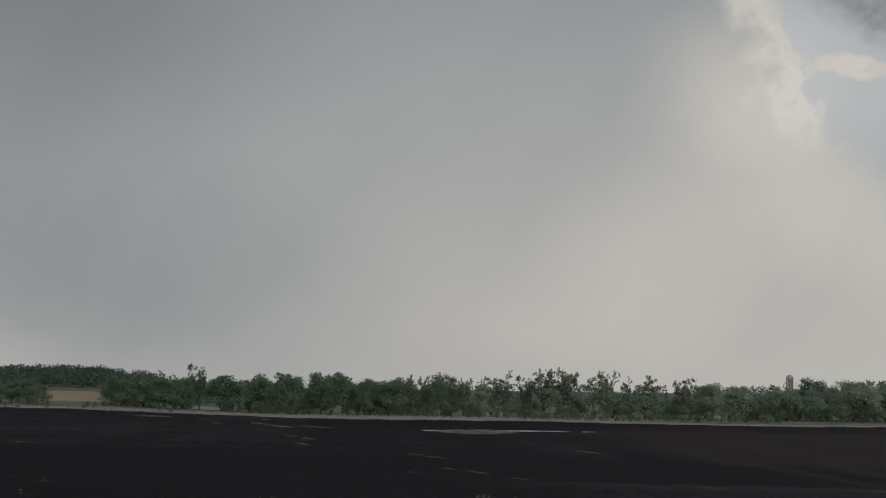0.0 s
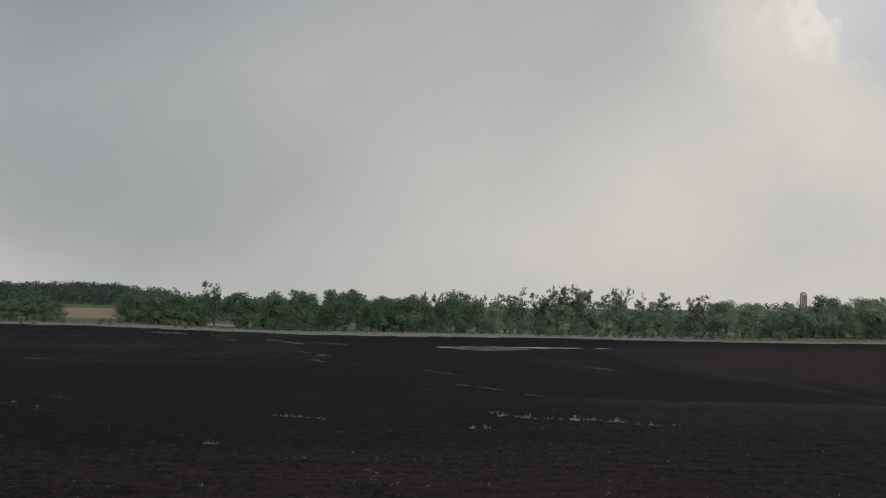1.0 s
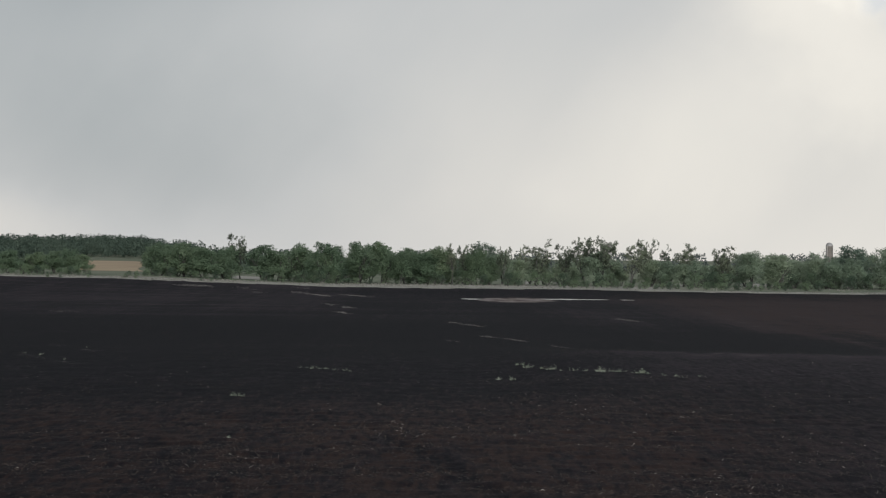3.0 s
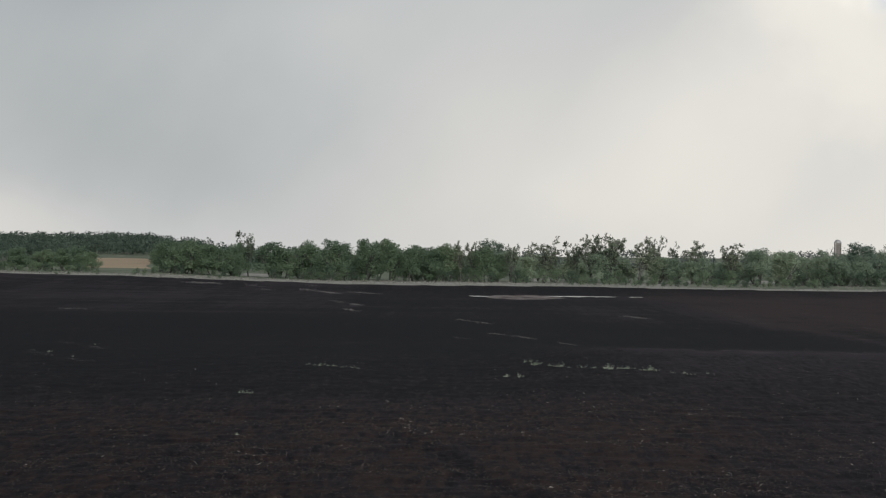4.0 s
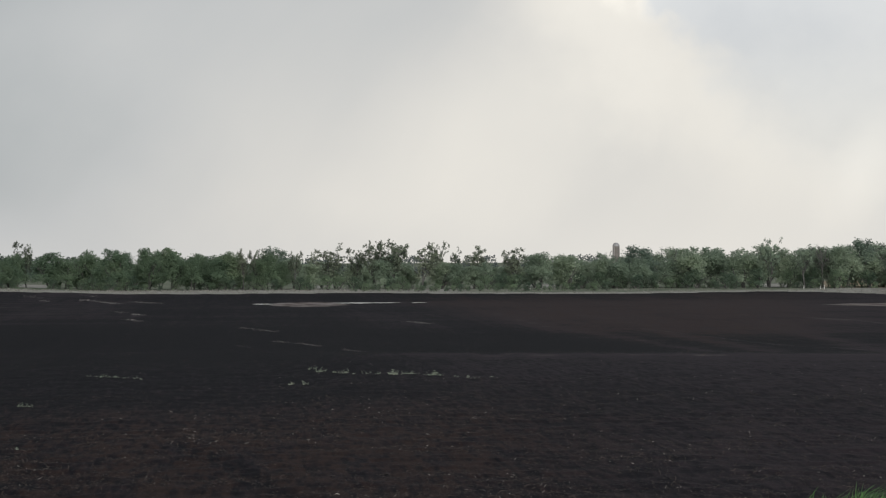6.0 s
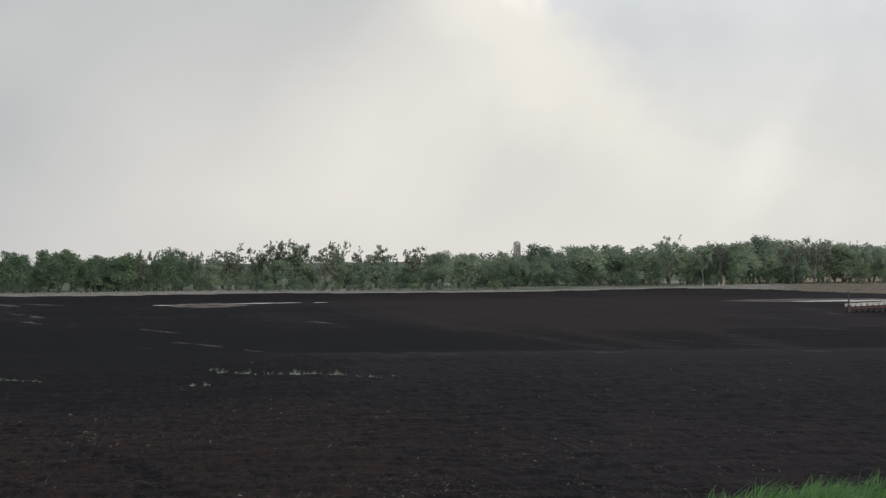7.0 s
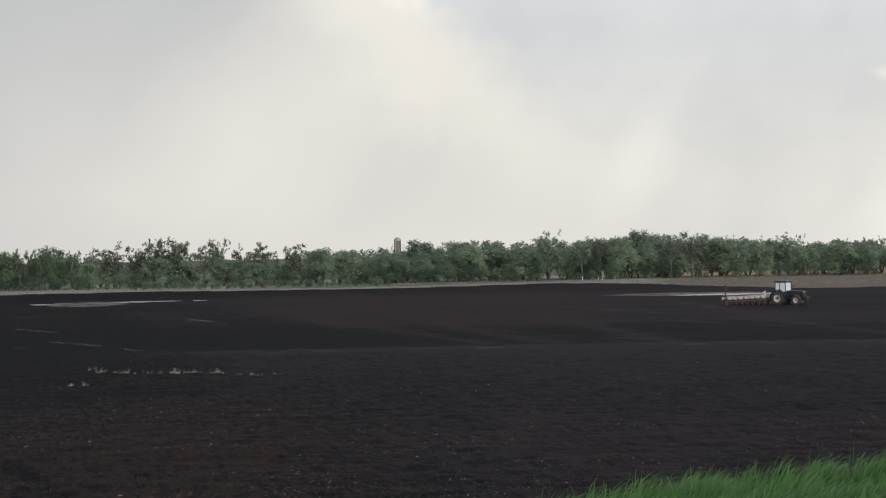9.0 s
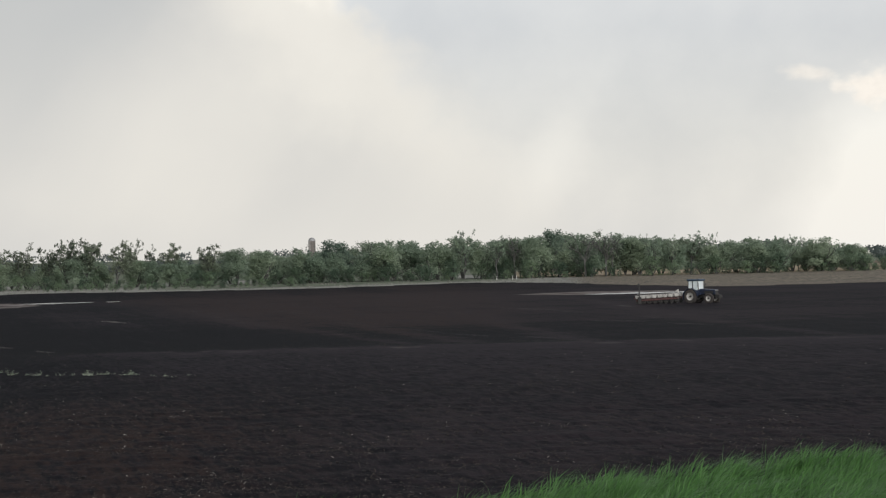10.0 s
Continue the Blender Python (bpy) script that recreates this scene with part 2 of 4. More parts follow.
def land():
    """One sheet: tilled soil, dry verge, stubble, meadow, by the cover painted on the mesh, broken up by noise."""
    m, gr = material("land")
    at = gr.node("TexCoord", {}).outputs["Object"]
    cover = gr.node("SeparateColor", {0: gr.node("VertexColor", {}, layer_name="cover").outputs[0]}).outputs
    soil = gr.node("SeparateColor", {0: gr.node("VertexColor", {}, layer_name="soil").outputs[0]}).outputs
    broad = gr.noise(gr.mapped(at, kind="POINT", scale=(0.012, 0.030, 0.03)), 1.0, 5.0, 0.6)
    rows = gr.noise(gr.mapped(at, turn=8, kind="POINT", scale=(0.022, 0.16, 0.2)), 1.0, 7.0, 0.68)
    lump = gr.noise(at, 1.3, 6.0, 0.65)
    grain = gr.noise(at, 9.0, 5.0, 0.7)
    # shading of crumbs and litter tufts put into colour, stretched taller than flat stains
    crumb_shading = gr.noise(gr.mapped(at, turn=4, kind="POINT", scale=(4.5, 0.75, 1.0)), 1.0, 5.0, 0.72)
    tilth_shading = gr.noise(gr.mapped(at, turn=-9, kind="POINT", scale=(1.1, 0.17, 0.5)), 1.0, 5.0, 0.65)
    wet = (0.0034, 0.0035, 0.0054)
    brown = (0.0196, 0.0160, 0.0200)
    dry_and_shade = gr.math("MULTIPLY_ADD", gr.math("SUBTRACT", broad, 0.5), 1.2, soil[0])
    away = gr.ramp(gr.node("VectorMath", {0: at}, operation="LENGTH").outputs["Value"], 60.0, 150.0, 0.15, 1.2)
    dry_and_shade = gr.math("MULTIPLY_ADD", gr.math("SUBTRACT", rows, 0.5), away, dry_and_shade)
    drills = gr.noise(gr.mapped(at, turn=3, kind="POINT", scale=(0.11, 0.006, 0.1)), 1.0, 6.0, 0.68)
    dry_and_shade = gr.math("MULTIPLY_ADD", gr.math("SUBTRACT", drills, 0.5), away, dry_and_shade)
    ruts = gr.noise(gr.mapped(at, turn=3, kind="POINT", scale=(0.9, 0.035, 0.1)), 1.0, 5.0, 0.7)
    dry_and_shade = gr.math("MULTIPLY_ADD", gr.math("SUBTRACT", ruts, 0.5), away, dry_and_shade)
    # painted clod shading shifts the soil tone along with its dryness
    dry_and_shade = gr.math("MULTIPLY_ADD", gr.math("SUBTRACT", crumb_shading, 0.5), 2.6, dry_and_shade)
    dry_and_shade = gr.math("MULTIPLY_ADD", gr.math("SUBTRACT", tilth_shading, 0.5), 0.9, dry_and_shade)
    rust = gr.math("MULTIPLY", soil[2], gr.ramp(gr.math("ADD", gr.math("MULTIPLY", tilth_shading, 0.6), gr.math("MULTIPLY", crumb_shading, 0.4)), 0.34, 0.56))
    tint = gr.mix(gr.ramp(dry_and_shade, 0.16, 0.95), wet, gr.mix(rust, brown, (0.0228, 0.0145, 0.0130)))
    crust = gr.math("MULTIPLY_ADD", gr.math("SUBTRACT", rows, 0.5), 0.8, soil[1])
    silt = gr.noise(gr.mapped(at, turn=12, kind="POINT", scale=(0.32, 0.07, 0.1)), 1.0, 5.0, 0.6)
    crust = gr.math("MULTIPLY_ADD", gr.math("MULTIPLY", gr.math("SUBTRACT", silt, 0.5), gr.ramp(soil[1], 0.12, 0.5)), 1.6, crust)
    pale = gr.mix(gr.ramp(silt, 0.35, 0.65), (0.090, 0.073, 0.068), (0.165, 0.150, 0.146))
    tint = gr.mix(gr.ramp(crust, 0.25, 0.85), tint, pale)
    tint = gr.mix(gr.ramp(gr.math("MULTIPLY_ADD", gr.math("SUBTRACT", grain, 0.5), 0.5, crumb_shading), 0.60, 0.84, 0.0, 0.45), tint, (0.050, 0.042, 0.041))
    dead = gr.mix(gr.ramp(gr.noise(at, 0.35, 6.0, 0.65), 0.35, 0.65), (0.165, 0.164, 0.146), (0.255, 0.250, 0.232))
    tan = gr.mix(gr.ramp(gr.noise(gr.mapped(at, kind="POINT", scale=(0.02, 0.2, 0.2)), 1.0, 5.0, 0.6), 0.35, 0.65), (0.215, 0.172, 0.122), (0.310, 0.250, 0.176))
    green = gr.mix(gr.ramp(gr.noise(at, 0.08, 6.0, 0.6), 0.35, 0.65), (0.080, 0.097, 0.070), (0.145, 0.158, 0.120))
    for k, over in ((0, dead), (1, tan), (2, green)):
        tint = gr.mix(gr.ramp(gr.math("MULTIPLY_ADD", gr.math("SUBTRACT", lump, 0.5), 0.5, cover[k]), 0.35, 0.65), tint, over)
    height = gr.math("ADD", gr.math("MULTIPLY", lump, 0.6), gr.math("MULTIPLY", grain, 0.25))
    normal = gr.node("Bump", {"Strength": 0.7, "Distance": 0.12, "Height": height}).outputs[0]
    finish(gr, gr.node("BsdfPrincipled", {"Base Color": tint, "Roughness": 0.9, "Specular IOR Level": 0.06, "Normal": normal}).outputs[0])
    return m


LAND = land()


# ---------------------------------------------------------------- terrain
def smooth(a, b, v):
    t = np.clip((np.asarray(v, float) - a) / (b - a), 0, 1)
    return t * t * (3 - 2 * t)


def lattice(i, j):
    h = (i * 374761393 + j * 668265263) & 0xFFFFFFFF
    h = ((h ^ (h >> 13)) * 1274126177) & 0xFFFFFFFF
    return ((h ^ (h >> 16)) & 0xFFFF) / 65535.0


def rough(x, y):
    """Value noise from -1 to 1."""
    x, y = np.asarray(x, float), np.asarray(y, float)
    i, j = np.floor(x).astype(np.int64), np.floor(y).astype(np.int64)
    u, v = smooth(0, 1, x - i), smooth(0, 1, y - j)
    low = lattice(i, j) * (1 - u) + lattice(i + 1, j) * u
    top = lattice(i, j + 1) * (1 - u) + lattice(i + 1, j + 1) * u
    return 2 * (low * (1 - v) + top * v) - 1


FIELD_EDGE, FIELD_SLOPE = 29.9, 0.316      # near border of the field: y = FIELD_EDGE + FIELD_SLOPE * x


def bank_depth(x, y):
    """Metres from the field's near border towards the road."""
    return (FIELD_EDGE + FIELD_SLOPE * np.asarray(x, float) - np.asarray(y, float)) / math.hypot(1, FIELD_SLOPE)


def ground_z(x, y, fine=True):
    x, y = np.asarray(x, float), np.asarray(y, float)
    r, a = np.hypot(x, y), np.degrees(np.arctan2(x, y))
    ridge, slope = 0.0, 0.0
    for k in np.linspace(-0.05, 0.05, 7):
        q = r * (1 + k)
        ridge = ridge + np.interp(q, [0, 60, 90, 104, 140, 175, 240, 290, 368, 405, 425, 450, 620], [0, 0, 0.16, 0.10, -1.5, -1.6, -1.28, -1.0, -1.0, -0.2, 0.25, 0.6, 0.9]) / 7
        slope = slope + np.interp(q, [0, 50, 100, 145, 240, 290, 368, 405, 425, 450, 620], [0, -0.02, -0.45, -0.95, -1.25, -1.0, -1.0, -0.2, 0.25, 0.6, 0.9]) / 7
    right = smooth(0.5, 5.0, a)
    z = ridge * right + slope * (1 - right)
    z = z + 1.6 * smooth(-2.5, -10, a) * smooth(-70, -40, a) * smooth(300, 430, r)
    z = z + 1.1 * np.exp(-((a + 14.9) / 1.5) ** 2 - ((r - 400) / 45) ** 2)
    z = z + 7.4 * smooth(-5.5, -9, a) * smooth(-75, -45, a) * smooth(460, 1000, r)
    z = z - 0.8 * smooth(25.3, 29, a) * smooth(95, 60, a) * smooth(620, 1200, r)
    z = z + 17.0 * (1 - 0.75 * smooth(25, 28, a) * smooth(95, 60, a)) * smooth(1700, 2600, r)
    d = bank_depth(x, y)
    z = z + 2.8 * smooth(5, 27, d) * smooth(75, 48, d)
    # an old wheel track across the headland
    rut = x - 0.41 + 0.193 * (y - 42.2)
    z = z + (0.02 * np.exp(-((abs(rut) - 0.48) / 0.16) ** 2) - 0.035 * np.exp(-(rut / 0.30) ** 2)) * smooth(58, 50, y) * smooth(20, 30, y)
    z = z + 0.06 * rough(x / 23, y / 19) * smooth(25, 60, r) * smooth(300, 260, r)
    if fine:
        near = smooth(150, 60, r) * smooth(1.0, -0.5, d)
        z = z + near * (0.035 * rough(x / 0.9, y / 0.55) + 0.022 * rough(x / 0.31 + 9, y / 0.27) + 0.008 * rough((x * 0.2 + y) / 0.76, 7.0 + 0 * x))
    return z


def field_end(a):
    """Distance of the field's far border at a bearing."""
    return np.interp(a, [-20, -12, -8.6, -4.5, 0, 4, 7.3, 10.6, 13.2, 15.6, 17.3, 19, 20.7, 24, 26.3, 30], [420, 421, 409, 420, 417, 419, 410, 407, 410, 418, 416, 400, 382, 350, 358, 362])


def land_on(bearing, height):
    """The place on the ground that lies in a direction from the eye, in degrees."""
    a, drop = radians(bearing), math.tan(radians(height))
    lo = 20.0
    r = np.arange(20.0, 1500.0, 0.25)
    hit = ground_z(r * math.sin(a), r * math.cos(a), False) >= EYE + r * drop
    lo = float(r[np.argmax(hit)]) if hit.any() else 445.0
    x, y = lo * math.sin(a), lo * math.cos(a)
    return x, y, float(ground_z(x, y))


def at_bearing(bearing, r):
    a = radians(bearing)
    x, y = r * math.sin(a), r * math.cos(a)
    return x, y, float(ground_z(x, y))


def mesh_of(name, verts, faces, mat, smooth_shading=False):
    """A mesh from arrays of places and quads."""
    me = bpy.data.meshes.new(name)
    me.from_pydata(np.asarray(verts).tolist(), [], np.asarray(faces).tolist() if not isinstance(faces, list) else faces)
    me.materials.append(mat)
    if smooth_shading:
        me.polygons.foreach_set("use_smooth", np.ones(len(me.polygons), bool))
    me.update()
    return me


def build_ground():
    az_fine = np.arange(-17, 33.01, 0.14)
    az_rest = np.concatenate([np.arange(34, 60, 2), np.arange(60, 300, 8), np.arange(300, 343, 2)])
    bearings = np.concatenate([az_fine, az_rest])
    r = [0.0, 3.0, 7.0, 12.0, 17.0, 22.0, 25.0]
    while r[-1] < 4600:
        q = r[-1]
        r.append(q * (1.005 if q < 60 else 1.010 if q < 500 else 1.03))
    r = np.array(r[1:])
    n, k = len(bearings), len(r)
    A, R = np.meshgrid(np.radians(bearings), r)
    x, y = R * np.sin(A), R * np.cos(A)
    z = ground_z(x, y)
    verts = np.concatenate([[[0, 0, float(ground_z(0, 0))]], np.stack([x, y, z], -1).reshape(-1, 3)])
    i, j = np.meshgrid(np.arange(n), np.arange(k - 1))
    i2 = (i + 1) % n
    quads = np.stack([1 + j * n + i2, 1 + j * n + i, 1 + (j + 1) * n + i, 1 + (j + 1) * n + i2], -1).reshape(-1, 4)
    faces = quads.tolist() + [[0, 1 + q, 1 + (q + 1) % n] for q in range(n)]
    me = mesh_of("ground", verts, faces, LAND, True)
    x, y = verts[:, 0], verts[:, 1]
    r, a = np.hypot(x, y), np.degrees(np.arctan2(x, y))
    far = field_end(a) + 2 * rough(a * 3, 0 * a)
    outer = np.interp(a, [-20, -7, -2, 3, 30], [438, 438, 456, 464, 464])
    strip = smooth(0, 3, r - far) * smooth(0, -9, r - outer)
    lush = strip * smooth(4, 8, a) * (1 - 0.40 * smooth(16, 19, a)) * smooth(4, 16, r - far + 5 * rough(x / 7, y / 7))
    tan_side = smooth(16.5, 20, a)
    left_patch = smooth(-11.2, -10.6, a + 0.2 * rough(r / 18, 0 * r)) * smooth(-8.6, -9.0, a + 0.2 * rough(r / 14, 0 * r + 5)) * smooth(535, 550, r) * smooth(735, 700, r)
    right_patch = smooth(17, 18, a) * smooth(452, 462, r) * smooth(720, 690, r)
    d = bank_depth(x, y)
    verge_near = smooth(-0.1, 0.5, d)
    beyond_field = smooth(-8, 2, r - outer)
    gaps = smooth(468, 480, r) * smooth(600, 560, r) * np.maximum.reduce([smooth(0.5, 0.4, abs(a - m)) for m in (-5.8, 3.0, 7.05, 9.2, 16.05)])
    plough = smooth(26, 27, a) * smooth(690, 740, r) * smooth(1300, 1150, r)
    white = np.ones_like(r)
    cover = np.stack([np.maximum(strip * (1 - 0.52 * tan_side) * (1 - verge_near), 0.9 * gaps), np.maximum(np.maximum(strip * tan_side * 0.46, left_patch), np.maximum(right_patch, 0.49 * plough)),
                      np.maximum(np.maximum(verge_near, 0.62 * lush), beyond_field * (1 - left_patch) * (1 - right_patch) * (1 - plough) * (1 - gaps)), white], -1)
    brown = 0.30 - 0.10 * smooth(-2, -7, a) * (y > 0) + 0.32 * smooth(78, 46, r) * (1 - 0.55 * smooth(5, 12, a)) - 0.22 * np.exp(-((x - 0.41 + 0.193 * (y - 42.2)) / 0.4) ** 2) * smooth(56, 50, r) + 0.42 * smooth(24, 42, x + 4 * rough(y / 40, 0 * y)) * (1 - 0.55 * smooth(15, 19, a)) * smooth(145, 210, r) * smooth(405, 350, r)
    furrows = 0 * r
    for at, lean in ((35, 0.0), (43, 0.05), (55, 0.18), (74, 0.2)):
        line = at + lean * (y - 175) + 1.5 * rough(y / 25, 0 * y + at)
        furrows = furrows + np.exp(-((x - line) / 1.6) ** 2) * smooth(112, 125, r) * smooth(300, 240, r) * (y > 0)
    brown = brown + 0.34 * smooth(-1, -5, a) * smooth(215, 270, r + 12 * rough(x / 30, y / 30)) * (r < 430)
    brown = brown + 0.16 * smooth(3, 10, a) * smooth(20, 16, a) * smooth(185, 240, r + 10 * rough(x / 30, y / 30)) * smooth(395, 340, r)
    brown = brown + 0.65 * furrows + 0.14 * smooth(10, 16, a) * (y > 0)
    brown = brown + 0.45 * np.exp(-((r - 102 - 3 * rough(a * 2, 0 * a)) / 4) ** 2) * smooth(2, 6, a)
    brown = brown - 0.30 * smooth(100, 114, r) * smooth(225, 170, r) + 0.25 * smooth(3, 8, a) * smooth(108, 96, r) * smooth(60, 80, r)
    mud = np.maximum(smooth(1.15, 0.6, np.hypot((a - 2.3) / 1.35, (r - 338) / 26)), smooth(1.2, 0.6, np.hypot((a - 20.0) / 2.6, (r - 318) / 16)))
    crust = 0.84 * mud + 0.24 * furrows + 0.32 * np.exp(-((r - 103 - 3 * rough(a * 2, 0 * a)) / 4) ** 2) * smooth(2, 6, a) + 0.14 * smooth(-2, -5, a) * smooth(200, 280, r) + 0.10 * smooth(200, 280, r)
    soil = np.stack([np.clip(brown, 0, 1), np.clip(crust, 0, 1), np.maximum((1 - 0.75 * smooth(6, 14, a)) * smooth(84, 50, r), 0.85 * smooth(24, 42, x) * (1 - 0.7 * smooth(15, 19, a)) * smooth(135, 180, r)), white], -1)
    for layer, values in (("cover", cover), ("soil", soil)):
        me.color_attributes.new(layer, "FLOAT_COLOR", "POINT").data.foreach_set("color", values.ravel())
    tagged(new("ground", me), "dark tilled field with dry verge and pastures beyond", "ground", kind="structure")


build_ground()


# ---------------------------------------------------------------- shapes
def part(name, bm, mat, parent, label="", smooth_shading=False):
    me = bpy.data.meshes.new(name)
    bm.normal_update()
    bm.to_mesh(me)
    bm.free()
    me.materials.append(mat)
    if smooth_shading:
        me.polygons.foreach_set("use_smooth", np.ones(len(me.polygons), bool))
    ob = new(name, me)
    ob.parent = parent
    return tagged(ob, label)


def box(bm, centre, size, bevel=0.0, m=None):
    made = bmesh.ops.create_cube(bm, size=1.0, matrix=(m or Matrix()) @ Matrix.Translation(centre) @ Matrix.Diagonal((*size, 1)))["verts"]
    if bevel:
        edges = list({e for v in made for e in v.link_edges})
        bmesh.ops.bevel(bm, geom=edges, offset=bevel, segments=2, affect="EDGES", profile=0.5)
    return bm


def tube(bm, p, q, r0, r1=None, sides=10):
    p, q = Vector(p), Vector(q)
    turn = (q - p).to_track_quat("Z", "Y").to_matrix().to_4x4()
    bmesh.ops.create_cone(bm, cap_ends=True, segments=sides, radius1=r0, radius2=r0 if r1 is None else r1, depth=(q - p).length, matrix=Matrix.Translation((p + q) / 2) @ turn)
    return bm


def lathe(bm, outline, axis, steps=28):
    """Turns an outline of (radius, along) about a line through the origin along x or z."""
    rings = []
    for k in range(steps):
        c, s = math.cos(2 * math.pi * k / steps), math.sin(2 * math.pi * k / steps)
        rings.append([bm.verts.new((h, r * c, r * s) if axis == "x" else (r * c, r * s, h)) for r, h in outline])
    for k in range(steps):
        for a in range(len(outline) - 1):
            bm.faces.new((rings[k][a], rings[k][a + 1], rings[(k + 1) % steps][a + 1], rings[(k + 1) % steps][a]))
    return bm


# ---------------------------------------------------------------- trees
def limb_mesh(name, limbs, mat):
    """Tapered limbs, five-sided, in one mesh."""
    verts, faces = [], []
    for p, q, r0, r1 in limbs:
        along = (q - p).normalized()
        u = along.orthogonal().normalized()
        w = along.cross(u)
        base = len(verts)
        for c, r in ((p, r0), (q, r1)):
            for k in range(5):
                t = 2 * math.pi * k / 5
                verts.append(c + (u * math.cos(t) + w * math.sin(t)) * r)
        faces += [(base + k, base + (k + 1) % 5, base + 5 + (k + 1) % 5, base + 5 + k) for k in range(5)]
    return mesh_of(name, [tuple(v) for v in verts], faces, mat, True)


def leaf_mesh(name, centres, spread, count, size, mat, rng, floor=0.02, hearts=None):
    """Small three-cornered leaves round the given centres, turned outwards from the hearts of the boughs where these are given."""
    centres = np.asarray(centres)
    n = len(centres) * count
    at = np.repeat(centres, count, 0) + rng.normal(0, 1, (n, 3)) * np.repeat(np.broadcast_to(spread, len(centres)), count)[:, None] * (0.55, 0.55, 0.45)
    u = rng.normal(0, 1, (n, 3))
    u /= np.linalg.norm(u, axis=1)[:, None]
    w = np.cross(u, rng.normal(0, 1, (n, 3)))
    w /= np.linalg.norm(w, axis=1)[:, None]
    s = size * rng.uniform(0.6, 1.4, (n, 1))
    corners = np.stack([at - u * s, at + w * s * 0.95 + u * s * 0.35, at + u * s * 0.75 - w * s * 0.65], 1).reshape(-1, 3)
    corners[:, 2] = np.maximum(corners[:, 2], floor)
    faces = np.arange(3 * n).reshape(-1, 3)
    if hearts is None:
        return mesh_of(name, corners, faces, mat)
    out = at - np.repeat(np.asarray(hearts), count, 0)
    out /= np.linalg.norm(out, axis=1)[:, None] + 1e-6
    own = np.cross(corners[1::3] - corners[0::3], corners[2::3] - corners[0::3])
    own /= np.linalg.norm(own, axis=1)[:, None] + 1e-6
    turned = (own * out).sum(1) < 0
    faces[turned] = faces[turned][:, ::-1]
    own[turned] *= -1
    lie = out + 0.30 * own
    lie /= np.linalg.norm(lie, axis=1)[:, None]
    me = mesh_of(name, corners, faces, mat, True)
    me.normals_split_custom_set_from_vertices(np.repeat(lie, 3, 0).tolist())
    return me


def grow(limbs, tips, rng, p, way, length, radius, depth, spread, lift):
    steps = 3
    for k in range(steps):
        way = (way + Vector(rng.normal(0, 0.15, 3)) + Vector((0, 0, lift))).normalized()
        q = p + way * length / steps
        r1 = radius * (0.88 if depth else 0.6)
        limbs.append((p, q, radius, r1))
        p, radius = q, r1
        if depth <= 1:
            tips.append((q, depth))
        if 0 < depth < 4 and k < steps - 1 and rng.random() < 0.35:
            side = Vector(rng.normal(0, 1, 3)).cross(way).normalized()
            grow(limbs, tips, rng, p, (way + side * spread * 1.3).normalized(), length * 0.5, radius * 0.5, max(0, depth - 2), spread, lift)
    if depth == 0:
        return
    for k in range(int(rng.integers(2, 4))):
        side = Vector(rng.normal(0, 1, 3)).cross(way).normalized()
        grow(limbs, tips, rng, p, (way + side * spread * rng.uniform(0.6, 1.3)).normalized(), length * rng.uniform(0.62, 0.88), radius * 0.68, depth - 1, spread, lift)


